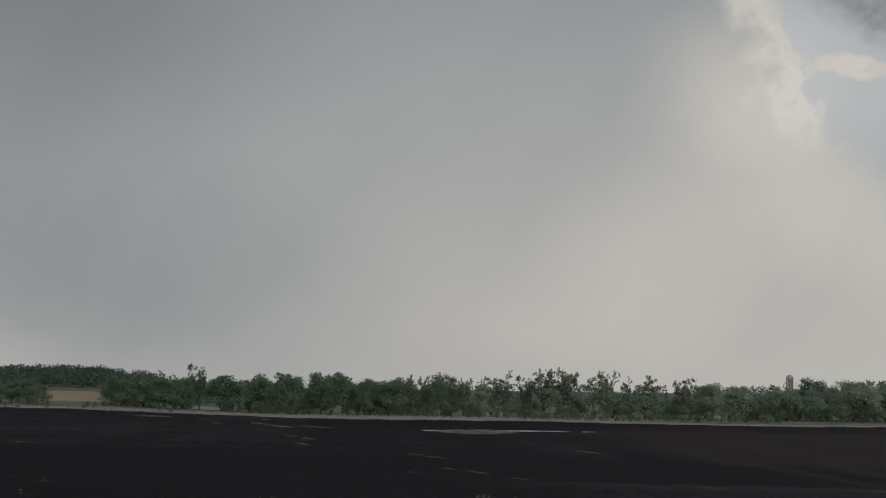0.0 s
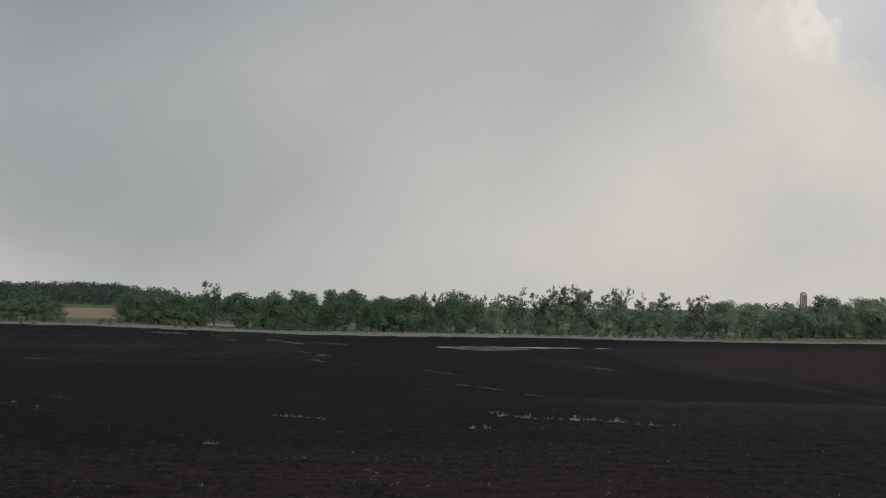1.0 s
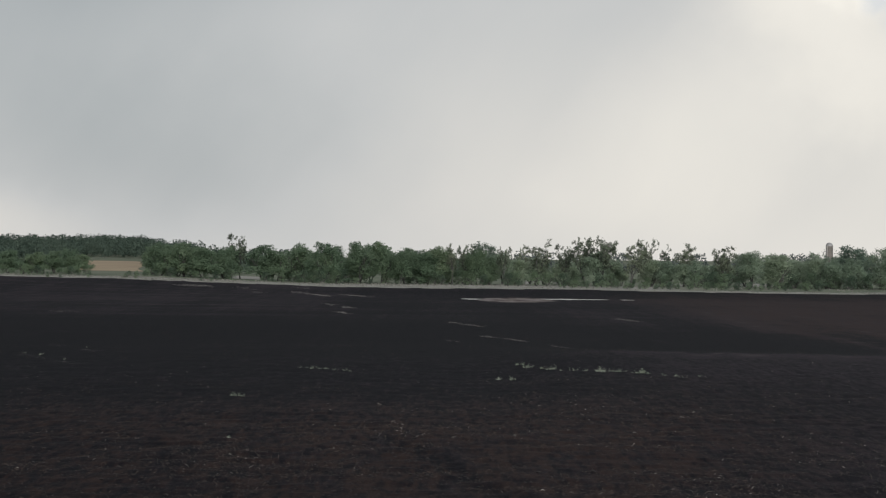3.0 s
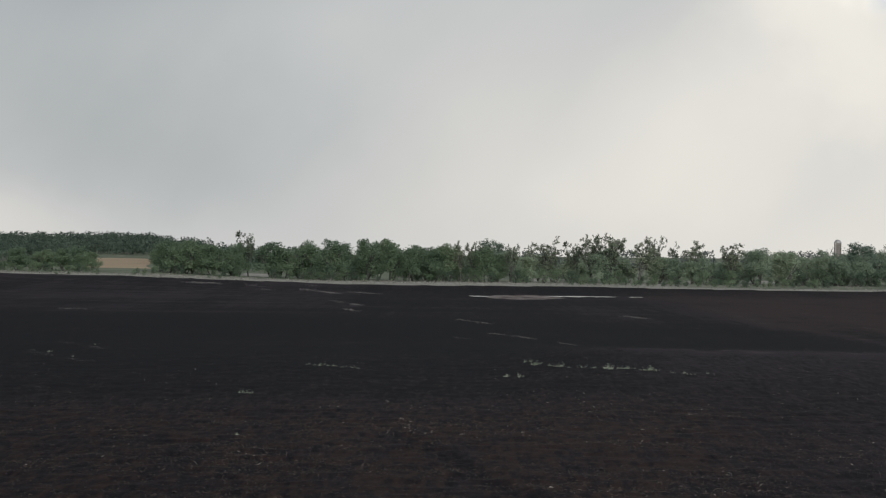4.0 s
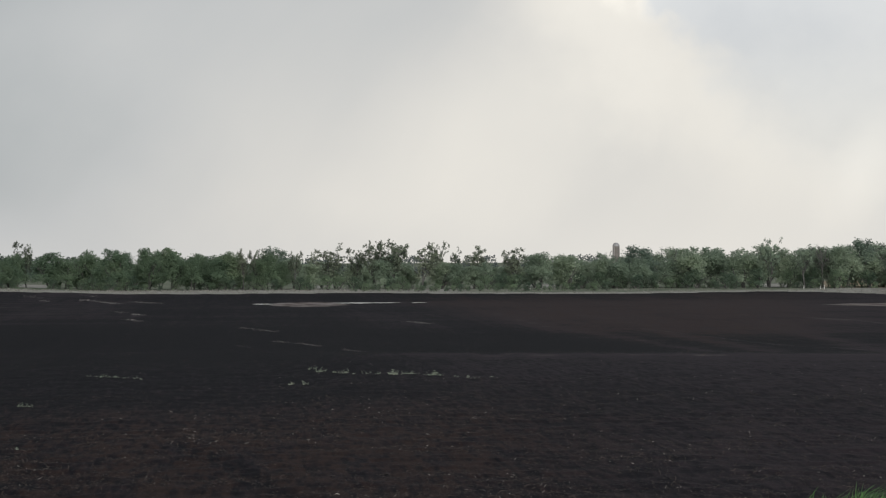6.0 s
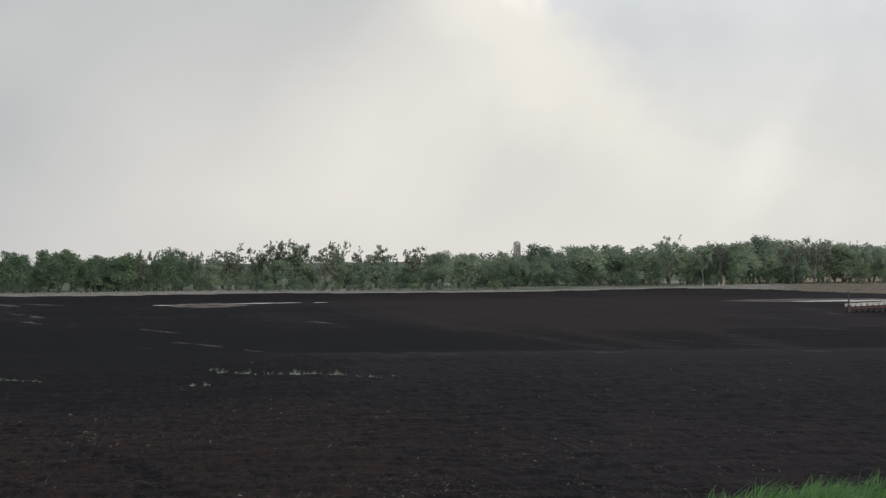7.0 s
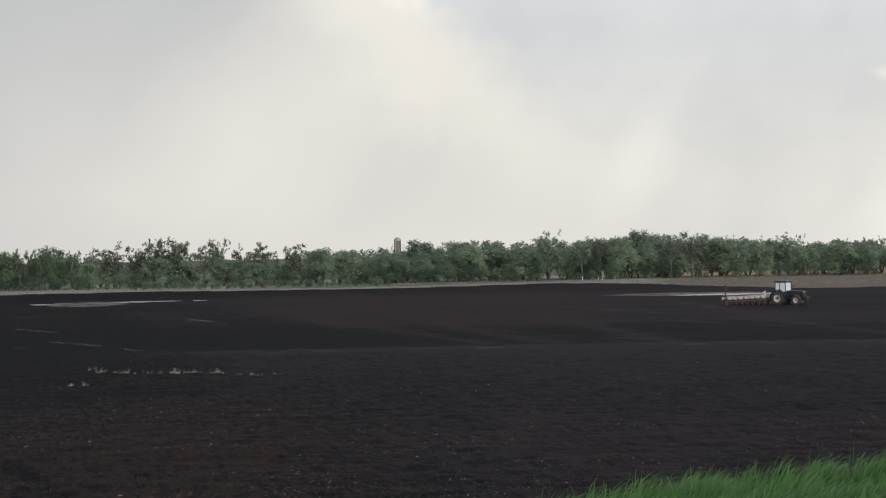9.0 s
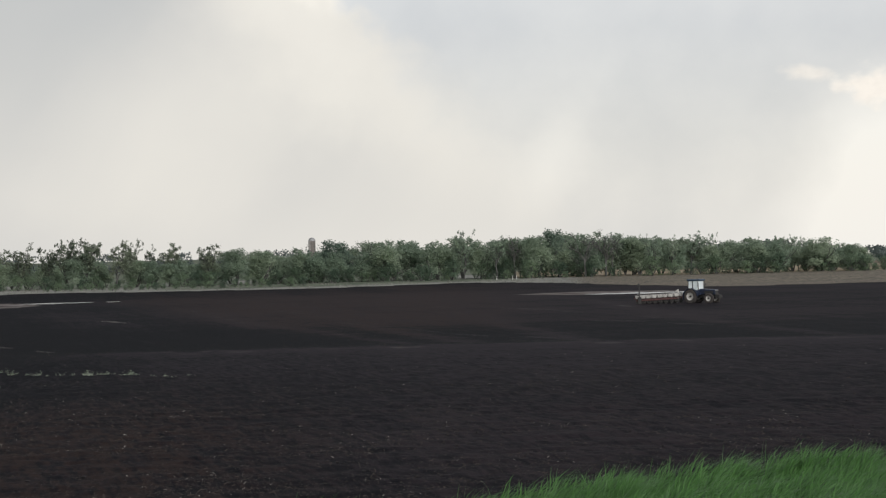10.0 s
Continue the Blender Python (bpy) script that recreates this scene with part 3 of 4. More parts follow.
def open_crown(kind, rng):
    """An airy tree: a forked trunk, long bare limbs and leaf tufts at their ends, with sky between."""
    limbs, centres, hearts = [], [], []
    fork = rng.uniform(1.6, 3.4)
    lean = Vector((rng.normal(0, 0.35), rng.normal(0, 0.35), 0))
    mid = lean * 0.4 + Vector((0, 0, fork * 0.5))
    limbs += [(Vector((0, 0, -0.3)), mid, 0.27, 0.22), (mid, lean + Vector((0, 0, fork)), 0.22, 0.19)]
    tufts = []
    for k in range(int(rng.integers(4, 7))):
        t = 2 * math.pi * k / 5 + rng.normal(0, 0.45)
        out = rng.uniform(0.7, 3.0)
        p, r = lean + Vector((0, 0, fork * rng.uniform(0.8, 1.0))), rng.uniform(0.11, 0.16)
        top = rng.uniform(6.6, 9.6)
        for step in range(1, 5):
            f = step / 4
            q = lean + Vector((out * f ** 0.8 * math.cos(t), out * f ** 0.8 * math.sin(t), fork + (top - fork) * f)) + Vector(rng.normal(0, 0.2, 3))
            limbs.append((p, q, r, r * 0.72))
            for _ in range(3 if step > 1 else 1):
                turn = t + rng.normal(0, 1.2)
                reach = rng.uniform(0.7, 2.1)
                start = p.lerp(q, rng.uniform(0.2, 1.0))
                tip = start + Vector((reach * math.cos(turn), reach * math.sin(turn), rng.uniform(0.2, 1.3)))
                bend = start.lerp(tip, 0.5) + Vector(rng.normal(0, 0.15, 3)) - Vector((0, 0, 0.12))
                limbs += [(start, bend, r * 0.45, r * 0.34), (bend, tip, r * 0.34, 0.03)]
                tufts.append(tip)
                for _ in range(3):
                    twig = bend.lerp(tip, rng.uniform(0.3, 1.0)) + Vector(rng.normal(0, 0.38, 3)) + Vector((0, 0, 0.2))
                    limbs.append((bend.lerp(tip, rng.uniform(0.3, 1.0)), twig, 0.034, 0.022))
                    if rng.random() < 0.55:
                        tufts.append(twig)
            p, r = q, r * 0.72
        tufts.append(p)
    k = 9.8 / max(q.z for _, q, _, _ in limbs)
    limbs = [(p * k, q * k, a * k, b * k) for p, q, a, b in limbs]
    for tuft in tufts:
        tuft = tuft * k
        for _ in range(2 if kind == "bare" else 4):
            v = rng.normal(0, 0.17, 3)
            centres.append((tuft.x + v[0], tuft.y + v[1], tuft.z + v[2]))
            hearts.append((tuft.x * 0.5, tuft.y * 0.5, tuft.z - 1.5))
    crown = leaf_mesh("crown", centres, 0.22, 2 if kind == "bare" else 6, 0.07 if kind == "bare" else 0.14, {"sparse": LEAF_SPARSE, "airy": LEAF, "bare": TWIG}[kind], rng, hearts=hearts)
    return limb_mesh("trunk", limbs, BARK), crown, centres


def full_crown(kind, rng):
    """A leafy tree or bush: stems from the foot and a crown of overlapping boughs, thin at its rim."""
    limbs, tips, centres, hearts = [], [], [], []
    bush = kind == "bush"
    for s in range(4 if bush else int(rng.integers(2, 5))):
        grow(limbs, tips, rng, Vector((0, 0, -0.1)), Vector((rng.normal(0, 0.26), rng.normal(0, 0.26), 1)), 2.7, 0.12, 2, 0.5, 0.08)
    k = 9.2 / max(q.z for _, q, _, _ in limbs)
    limbs = [(p * k, q * k, a * k, b * k) for p, q, a, b in limbs]
    foot = 0.4 if bush else {"dome": 2.2, "alder": 0.9, "dense": 1.9}[kind]
    boughs = [(0.0, 0.0, 6.4, 2.6), (0.0, 0.0, 4.4, 2.6)]
    for _ in range(14 if bush else 22):
        t, z = rng.uniform(0, 6.283), foot + (9.0 - foot) * rng.uniform(0, 1) ** 0.8
        f = (z - foot) / (10.0 - foot)
        out = (3.4 * math.sqrt(max(0.0, 1 - (1.75 * f - 0.72) ** 2)) if kind == "dome" else 3.4 * (1 - 0.70 * f ** 1.8)) * rng.uniform(0.3, 1.0)
        boughs.append((out * math.cos(t), out * math.sin(t), z, rng.uniform(0.9, 1.75) * (1.0 - 0.35 * f)))
    for x, y, z, r in boughs:
        n = int((21 if bush else 58) * r ** 1.7)
        v = rng.normal(0, 1, (n, 3))
        v *= (r * rng.uniform(0.35, 1.12, n) / np.linalg.norm(v, axis=1))[:, None]
        for q in v:
            centres.append((x + q[0], y + q[1], max(0.15, z + q[2] * 0.95)))
            hearts.append((0.25 * x, 0.25 * y, 0.35 * z))
    high = np.percentile([c[2] for c in centres], 99.5)
    centres = [(x, y, min(10.2, z * 9.75 / high)) for x, y, z in centres]
    hearts = [(x, y, z * 9.75 / high) for x, y, z in hearts]
    wisps = [tuple(t * k) for t, d in tips if d == 0 and t.z * k > 6.0][:26]
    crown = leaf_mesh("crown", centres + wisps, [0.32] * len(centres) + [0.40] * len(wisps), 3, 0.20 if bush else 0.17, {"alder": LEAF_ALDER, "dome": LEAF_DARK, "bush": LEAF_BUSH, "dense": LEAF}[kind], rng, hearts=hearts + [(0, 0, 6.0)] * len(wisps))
    return limb_mesh("trunk", [q for q in limbs if q[2] > (0.06 if bush else 0.04)], BARK), crown, centres


def tree(kind, seed):
    """A tree 10 m tall about its base: an empty with trunk and crown."""
    rng = np.random.default_rng(seed)
    top = new("tree")
    trunk, crown, centres = (open_crown if kind in ("sparse", "airy", "bare") else full_crown)(kind, rng)
    for name, me in (("trunk", trunk), ("crown", crown)):
        ob = new(name, me)
        ob.parent = top
    wide = np.array([c[:2] for c in centres])
    top["span"] = float(2 * np.percentile(np.hypot(wide[:, 0], wide[:, 1]), 90))
    return top


KINDS = {
    "sparse": [tree("sparse", s) for s in (11, 12, 13, 14, 16, 17)],
    "airy": [tree("airy", s) for s in (61, 62, 63, 64)],
    "dense": [tree("dense", s) for s in (21, 22, 24, 26)],
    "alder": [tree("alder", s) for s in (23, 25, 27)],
    "dome": [tree("dome", s) for s in (31, 32)],
    "bush": [tree("bush", s) for s in (41, 42, 43)],
    "bare": [tree("bare", s) for s in (51, 52)],
}
LABELS = {
    "sparse": ("thinly leaved tree with dark forked limbs in the hedgerow", "tree"),
    "airy": ("light green open-crowned tree with forked limbs in the hedgerow", "tree"),
    "dense": ("leafy green willow tree in the hedgerow behind the field", "tree"),
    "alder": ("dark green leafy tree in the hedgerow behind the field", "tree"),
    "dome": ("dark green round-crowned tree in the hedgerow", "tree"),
    "bush": ("low green bush at the foot of the hedgerow", "bush"),
    "bare": ("leafless grey tree standing among the hedgerow", "tree"),
}
for kind, trees in KINDS.items():
    for ob in trees:
        ob.name = "bush" if kind == "bush" else "tree"
        tagged(ob, *LABELS[kind], group="hedgerow bushes" if kind == "bush" else "hedgerow trees")
waiting = {}
pick = np.random.default_rng(5)


def stand(kind, bearing, top_height, span, r):
    """Puts a tree at a bearing and distance, its top at a height in degrees seen from the eye, its crown span degrees wide."""
    choice = KINDS[kind][int(pick.integers(len(KINDS[kind])))]
    x, y, z = at_bearing(bearing, r)
    z -= 0.1
    tall = max(0.8, EYE + r * math.tan(radians(top_height)) - z)
    wide = r * radians(span) / choice["span"]
    wide = min(max(wide, 0.055 * tall), 0.165 * tall)
    turn = pose(x, y, z, 0, 0, float(pick.uniform(0, 360))) @ Matrix.Diagonal((wide, wide, tall / 10, 1))
    waiting.setdefault(choice.name, (choice, []))[1].append(turn)


# bearing, height of the top, width of the crown
SPARSE = [
    (-5.95, 0.97, 0.57), (0.36, 0.77, 0.44), (0.75, 0.77, 0.34), (1.96, 0.68, 0.30), (2.45, 0.66, 0.40), (2.90, 0.92, 0.85),
    (3.75, 0.76, 0.50), (4.32, 0.98, 0.85), (4.85, 1.02, 0.85), (5.68, 0.90, 0.85), (6.15, 0.95, 0.62), (6.72, 0.80, 0.34), (7.26, 0.83, 0.80), (8.42, 0.74, 0.80)]
SPARSE_EAST = [
    (15.97, 1.00, 0.74), (16.98, 0.79, 0.71), (17.65, 0.74, 0.57), (20.43, 0.81, 0.67), (20.98, 0.73, 0.57), (21.55, 0.73, 0.67),
    (22.15, 0.69, 0.37), (22.71, 0.78, 0.78), (23.29, 0.73, 0.47), (24.82, 0.57, 0.74), (25.51, 0.62, 0.57), (25.84, 0.55, 0.40)]
DENSE = [
    (-5.28, 0.65, 1.01), (-4.19, 0.58, 0.84), (-3.43, 0.74, 1.01), (-2.42, 0.77, 0.78), (-1.75, 0.78, 0.84), (-1.07, 0.60, 0.67),
    (-0.48, 0.55, 0.84), (4.62, 0.55, 1.08), (9.22, 0.60, 0.84), (9.96, 0.52, 0.84),
    (10.53, 0.36, 0.84), (11.10, 0.56, 0.74), (11.5, 0.42, 0.70)]
DENSE_EAST = [
    (13.60, 0.66, 1.01), (14.31, 0.71, 1.18), (15.20, 0.66, 1.01), (16.47, 0.66, 0.94), (17.10, 0.70, 1.01), (17.80, 0.74, 0.94),
    (18.15, 0.70, 0.94), (19.20, 0.82, 1.01), (19.80, 0.82, 1.01), (20.45, 0.76, 1.01), (21.20, 0.64, 1.01), (21.80, 0.60, 1.01), (24.00, 0.48, 1.01), (24.49, 0.53, 0.94),
    (25.15, 0.48, 0.84), (26.45, 0.51, 1.18), (27.42, 0.29, 0.94)]
DENSE_WEST = [
    (-12.68, 0.38, 1.01), (-11.87, 0.36, 1.01), (-11.35, 0.40, 0.84), (-10.85, 0.24, 0.60), (-8.28, 0.67, 1.01),
    (-7.61, 0.68, 0.91), (-7.05, 0.55, 0.84), (-6.45, 0.49, 0.67), (-13.80, 0.47, 1.01), (-14.44, 0.46, 1.01)]
DOMES = [(1.34, 0.78, 0.84), (12.08, 0.78, 1.08), (18.63, 0.94, 0.85)]
BARE = [(12.93, 0.76, 0.95), (11.13, 0.68, 0.45), (17.5, 0.80, 0.70), (19.6, 0.84, 0.95), (20.2, 0.92, 0.95)]
for kind, rows in (("sparse", SPARSE), ("airy", SPARSE_EAST), ("dense", DENSE + DENSE_EAST + DENSE_WEST), ("dome", DOMES), ("bare", BARE)):
    for bearing, high, span in rows:
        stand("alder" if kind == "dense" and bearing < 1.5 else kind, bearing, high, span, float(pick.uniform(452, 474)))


def opening(a):
    """True where the hedgerow is open at its foot."""
    return any(p < a < q for p, q in ((-10.35, -8.85), (-6.05, -5.55), (2.55, 2.75), (6.9, 7.2), (8.85, 9.5), (15.7, 16.4), (17.45, 17.7), (20.6, 21.4), (21.8, 22.1)))


b = -16.0
while b < 30.0:
    b += float(pick.uniform(0.26, 0.50))
    if b < 27.9:
        low = float(np.interp(b, [-16, -12, -6, 0, 2, 3, 8.5, 9.5, 10.5, 13, 20, 26, 30], [0.34, 0.30, 0.50, 0.53, 0.42, 0.28, 0.28, 0.32, 0.36, 0.60, 0.56, 0.40, 0.0]))
        if pick.random() < 0.95 and not -10.5 < b < -8.7 and not -6.1 < b < -5.5:
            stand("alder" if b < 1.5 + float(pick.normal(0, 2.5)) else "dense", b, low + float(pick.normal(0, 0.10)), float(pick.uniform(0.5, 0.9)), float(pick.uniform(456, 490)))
    for _ in range(int(pick.integers(1, 3 if b < 12 else 4))):
        at = b + float(pick.uniform(-0.2, 0.2))
        if not opening(at):
            stand("bush", at, float(pick.uniform(-0.33, 0.02 if b < 12 else 0.12)), float(pick.uniform(0.35, 0.8)), float(pick.uniform(448, 462)))
for b in np.arange(3.6, 11.2, 0.17):
    stand("bush", float(b + pick.uniform(-0.1, 0.1)), float(pick.uniform(-0.46, -0.24)), float(pick.uniform(0.2, 0.5)), float(pick.uniform(428, 444)))
for b in (-9.2, -9.0, -8.75, -10.35, -12.1, -11.7):
    stand("bush", b, -0.15 if b > -10 else -0.2, 0.3, 446.0)
for b, high in ((-11.55, -0.30), (-11.2, -0.31), (-10.4, -0.27), (-9.3, -0.22), (-9.02, -0.27), (-7.1, -0.33), (-6.8, -0.34)):
    stand("bush", b, high, 0.16, 420.0)
for choice, turns in waiting.values():
    for turn in turns[:-1]:
        copy_thing(choice, turn)
    choice.matrix_basis = turns[-1]
for trees in KINDS.values():
    for ob in trees:
        if ob.name not in waiting:
            for child in list(ob.children):
                bpy.data.objects.remove(child)
            bpy.data.objects.remove(ob)


def far_wood(name, label, count, bearings, distances, height, seed, clumps, sprays, size, leaf, taller=()):
    """A distant wood as one mass of leaf clumps on the slopes."""
    rng = np.random.default_rng(seed)
    centres, hearts = [], []
    for k in range(count):
        a, r = taller[k] if k < len(taller) else (rng.uniform(*bearings), rng.uniform(*distances))
        if -10.9 < a < -8.5 and r < 765:
            r = rng.uniform(770, distances[1])
        x, y, z = at_bearing(a, r)
        tall, w = height * rng.uniform(0.75, 1.15), rng.uniform(3.5, 6.5)
        tall += 3.2 if k < len(taller) else 0.0
        for _ in range(clumps):
            v = rng.normal(0, 1, 3)
            v /= np.linalg.norm(v)
            v *= rng.uniform(0.7, 1.0)
            centres.append((x + v[0] * w, y + v[1] * w, z + tall * (0.52 + 0.46 * v[2])))
            hearts.append((x, y, z + tall * 0.1))
    me = leaf_mesh(name, centres, 0.55, sprays, size, leaf, rng, hearts=hearts)
    tagged(new(name, me), label, "woodland", kind="stuff")


def dry_verge():
    """Tufts of dead grass along the far border of the field."""
    rng = np.random.default_rng(64)
    a = rng.uniform(-16, 19.5, 5200)
    r = field_end(a) + 1.5 + rng.uniform(0, 1, 5200) * np.interp(a, [-7, 0], [16, 40])
    x, y = r * np.sin(np.radians(a)), r * np.cos(np.radians(a))
    keep = rough(x / 9, y / 6) + rng.uniform(-0.7, 0.9, 5200) > 0.9 * smooth(4, 8, a) * smooth(5, 16, r - field_end(a))
    x, y = x[keep], y[keep]
    centres = np.stack([x, y, ground_z(x, y) + 0.12], -1)
    me = leaf_mesh("dry_verge_grass", centres, 0.22, 6, 0.11, DEAD, rng, -9.0)
    tagged(new("dry_verge_grass", me), "tufts of dead pale grass along the field border", "grass", kind="stuff")


dry_verge()
far_wood("hillside_wood", "dense green woodland on a low distant hill", 520, (-18, -5.8), (620, 1020), 8.4, 61, 80, 6, 0.30, LEAF_FAR, ((-10.35, 985), (-10.05, 990), (-7.6, 900), (-7.2, 880)))
# leaves of this belt carry the haze in their colour
far_wood("far_wood", "thin belt of distant woodland on the horizon", 720, (-6, 33), (1500, 2700), 10.5, 62, 26, 4, 0.85, LEAF_HAZED)
far_wood("hilltop_wood", "line of distant trees on a ploughed hilltop", 70, (25.5, 33), (1150, 1260), 4.5, 63, 50, 5, 0.4, LEAF_FAR)


# ---------------------------------------------------------------- silo
def silo():
    x, y, _ = at_bearing(11.46, 1100)
    z = float(ground_z(x, y))
    top = tagged(new("silo"), "tall concrete farm silo with a pale metal dome", "silo")
    top.location = (x, y, z)
    tall = EYE + 1100 * math.tan(radians(0.88)) - z
    part("tower", lathe(bmesh.new(), [(2.0, 0), (2.0, tall - 2.0)], "z"), CONCRETE, top, smooth_shading=True)
    part("dome", lathe(bmesh.new(), [(2.08, tall - 2.05), (2.05, tall - 1.7), (1.75, tall - 0.9), (1.1, tall - 0.25), (0.3, tall), (0.0, tall)], "z"), DOME, top, "pale metal dome", True)
    for k in range(16):
        h = 0.8 + k * (tall - 3.4) / 15
        part("band", lathe(bmesh.new(), [(2.0, h - 0.05), (2.05, h - 0.05), (2.05, h + 0.05), (2.0, h + 0.05)], "z", 20), STEEL, top)
    part("chute", box(bmesh.new(), (-1.6, -1.6, tall / 2 - 0.8), (0.7, 0.7, tall - 2.2), 0.05), STEEL, top)


silo()


# ---------------------------------------------------------------- standing water
def puddle(bearing, r, half_wide, half_deep, seed):
    """A wind-ruffled sheet of water with a ragged shore."""
    x, y, _ = at_bearing(bearing, r)
    u, v = np.meshgrid(np.arange(-1.3 * half_wide, 1.3 * half_wide, 0.3), np.arange(-1.3 * half_deep, 1.3 * half_deep, 0.07))
    t = np.arctan2(v / half_deep, u / half_wide)
    shore = 0.95 + 0.25 * rough(3 * np.cos(t) + seed, 3 * np.sin(t)) + 0.10 * rough(9 * np.cos(t), 9 * np.sin(t) + seed)
    wet = (np.hypot(u / half_wide, v / half_deep) < shore) & (rough(u / 1.6 + seed, v / 1.1) > -0.5)
    wave = 0.0060 * np.sin(13.5 * v + 2.2 * rough(u * 0.9, v * 0.7) + 0.8 * u) + 0.004 * rough(u * 1.7 + seed, v * 4.5)
    turn = -radians(bearing)
    verts = np.stack([u * math.cos(turn) - v * math.sin(turn), u * math.sin(turn) + v * math.cos(turn), wave], -1).reshape(-1, 3)
    rows, cols = u.shape
    k = np.arange(rows * cols).reshape(rows, cols)
    quads = np.stack([k[:-1, :-1], k[:-1, 1:], k[1:, 1:], k[1:, :-1]], -1)[wet[:-1, :-1]]
    used = np.unique(quads)
    ob = new("puddle", mesh_of("puddle", verts[used], np.searchsorted(used, quads), WATER, True))
    ob.location = (x, y, max(float(ground_z(x, y)), -1.0) + 0.03)
    tagged(ob, "shallow wind-ruffled puddle shining on the wet soil", "puddle", "puddles in the field", "structure")


for args in ((0.9, 342, 1.9, 6.0, 1), (3.95, 350, 6.2, 6.5, 2), (5.55, 350, 1.3, 3.0, 3), (21.4, 306, 10.0, 7.0, 4)):
    puddle(*args)


# ---------------------------------------------------------------- marker posts
for bearing, high in ((8.91, -0.58), (16.95, -0.54), (17.42, -0.53), (17.54, -0.54)):
    x, y, z = at_bearing(bearing, 440.0)
    post = tagged(new("marker_post"), "slim white marker post in the dry verge", "post", "marker posts")
    post.location = (x, y, z - 0.05)
    part("shaft", tube(bmesh.new(), (0, 0, 0), (0, 0, 0.85), 0.055, 0.05, 8), POST, post)
    part("cap", tube(bmesh.new(), (0, 0, 0.85), (0, 0, 0.93), 0.075, 0.03, 8), POST, post)


# ---------------------------------------------------------------- tractor
def wheel(parent, name, x, y, radius, width):
    hub = part(name, lathe(bmesh.new(), [(0.0, -width * 0.3), (radius * 0.16, -width * 0.3), (radius * 0.16, width * 0.3), (0.0, width * 0.3)], "x", 16), BLACK, parent)
    hub.matrix_basis = pose(x, y, radius, 0, 0, 90)
    rim_r = radius * 0.56
    tyre = lathe(bmesh.new(), [(rim_r, -width / 2), (radius * 0.90, -width * 0.52), (radius * 0.97, -width * 0.40), (radius * 0.97, width * 0.40), (radius * 0.90, width * 0.52), (rim_r, width / 2), (rim_r, -width / 2)], "x", 30)
    for k in range(22):
        for s in (-1, 1):
            t = 2 * math.pi * (k + 0.25 * s) / 22
            lug = Matrix.Rotation(t, 4, "X") @ Matrix.Translation((s * width * 0.22, 0, radius * 0.98)) @ Matrix.Rotation(s * 0.6, 4, "Z")
            box(tyre, (0, 0, 0), (width * 0.5, radius * 0.07, radius * 0.08), 0, lug)
    part("tyre", tyre, RUBBER, hub)
    part("rim", lathe(bmesh.new(), [(radius * 0.14, -width * 0.12), (rim_r * 0.8, -width * 0.20), (rim_r, -width * 0.46), (rim_r, width * 0.46), (rim_r * 0.8, width * 0.20), (radius * 0.14, width * 0.12)], "x", 24), RIM, hub, "pale painted rim")


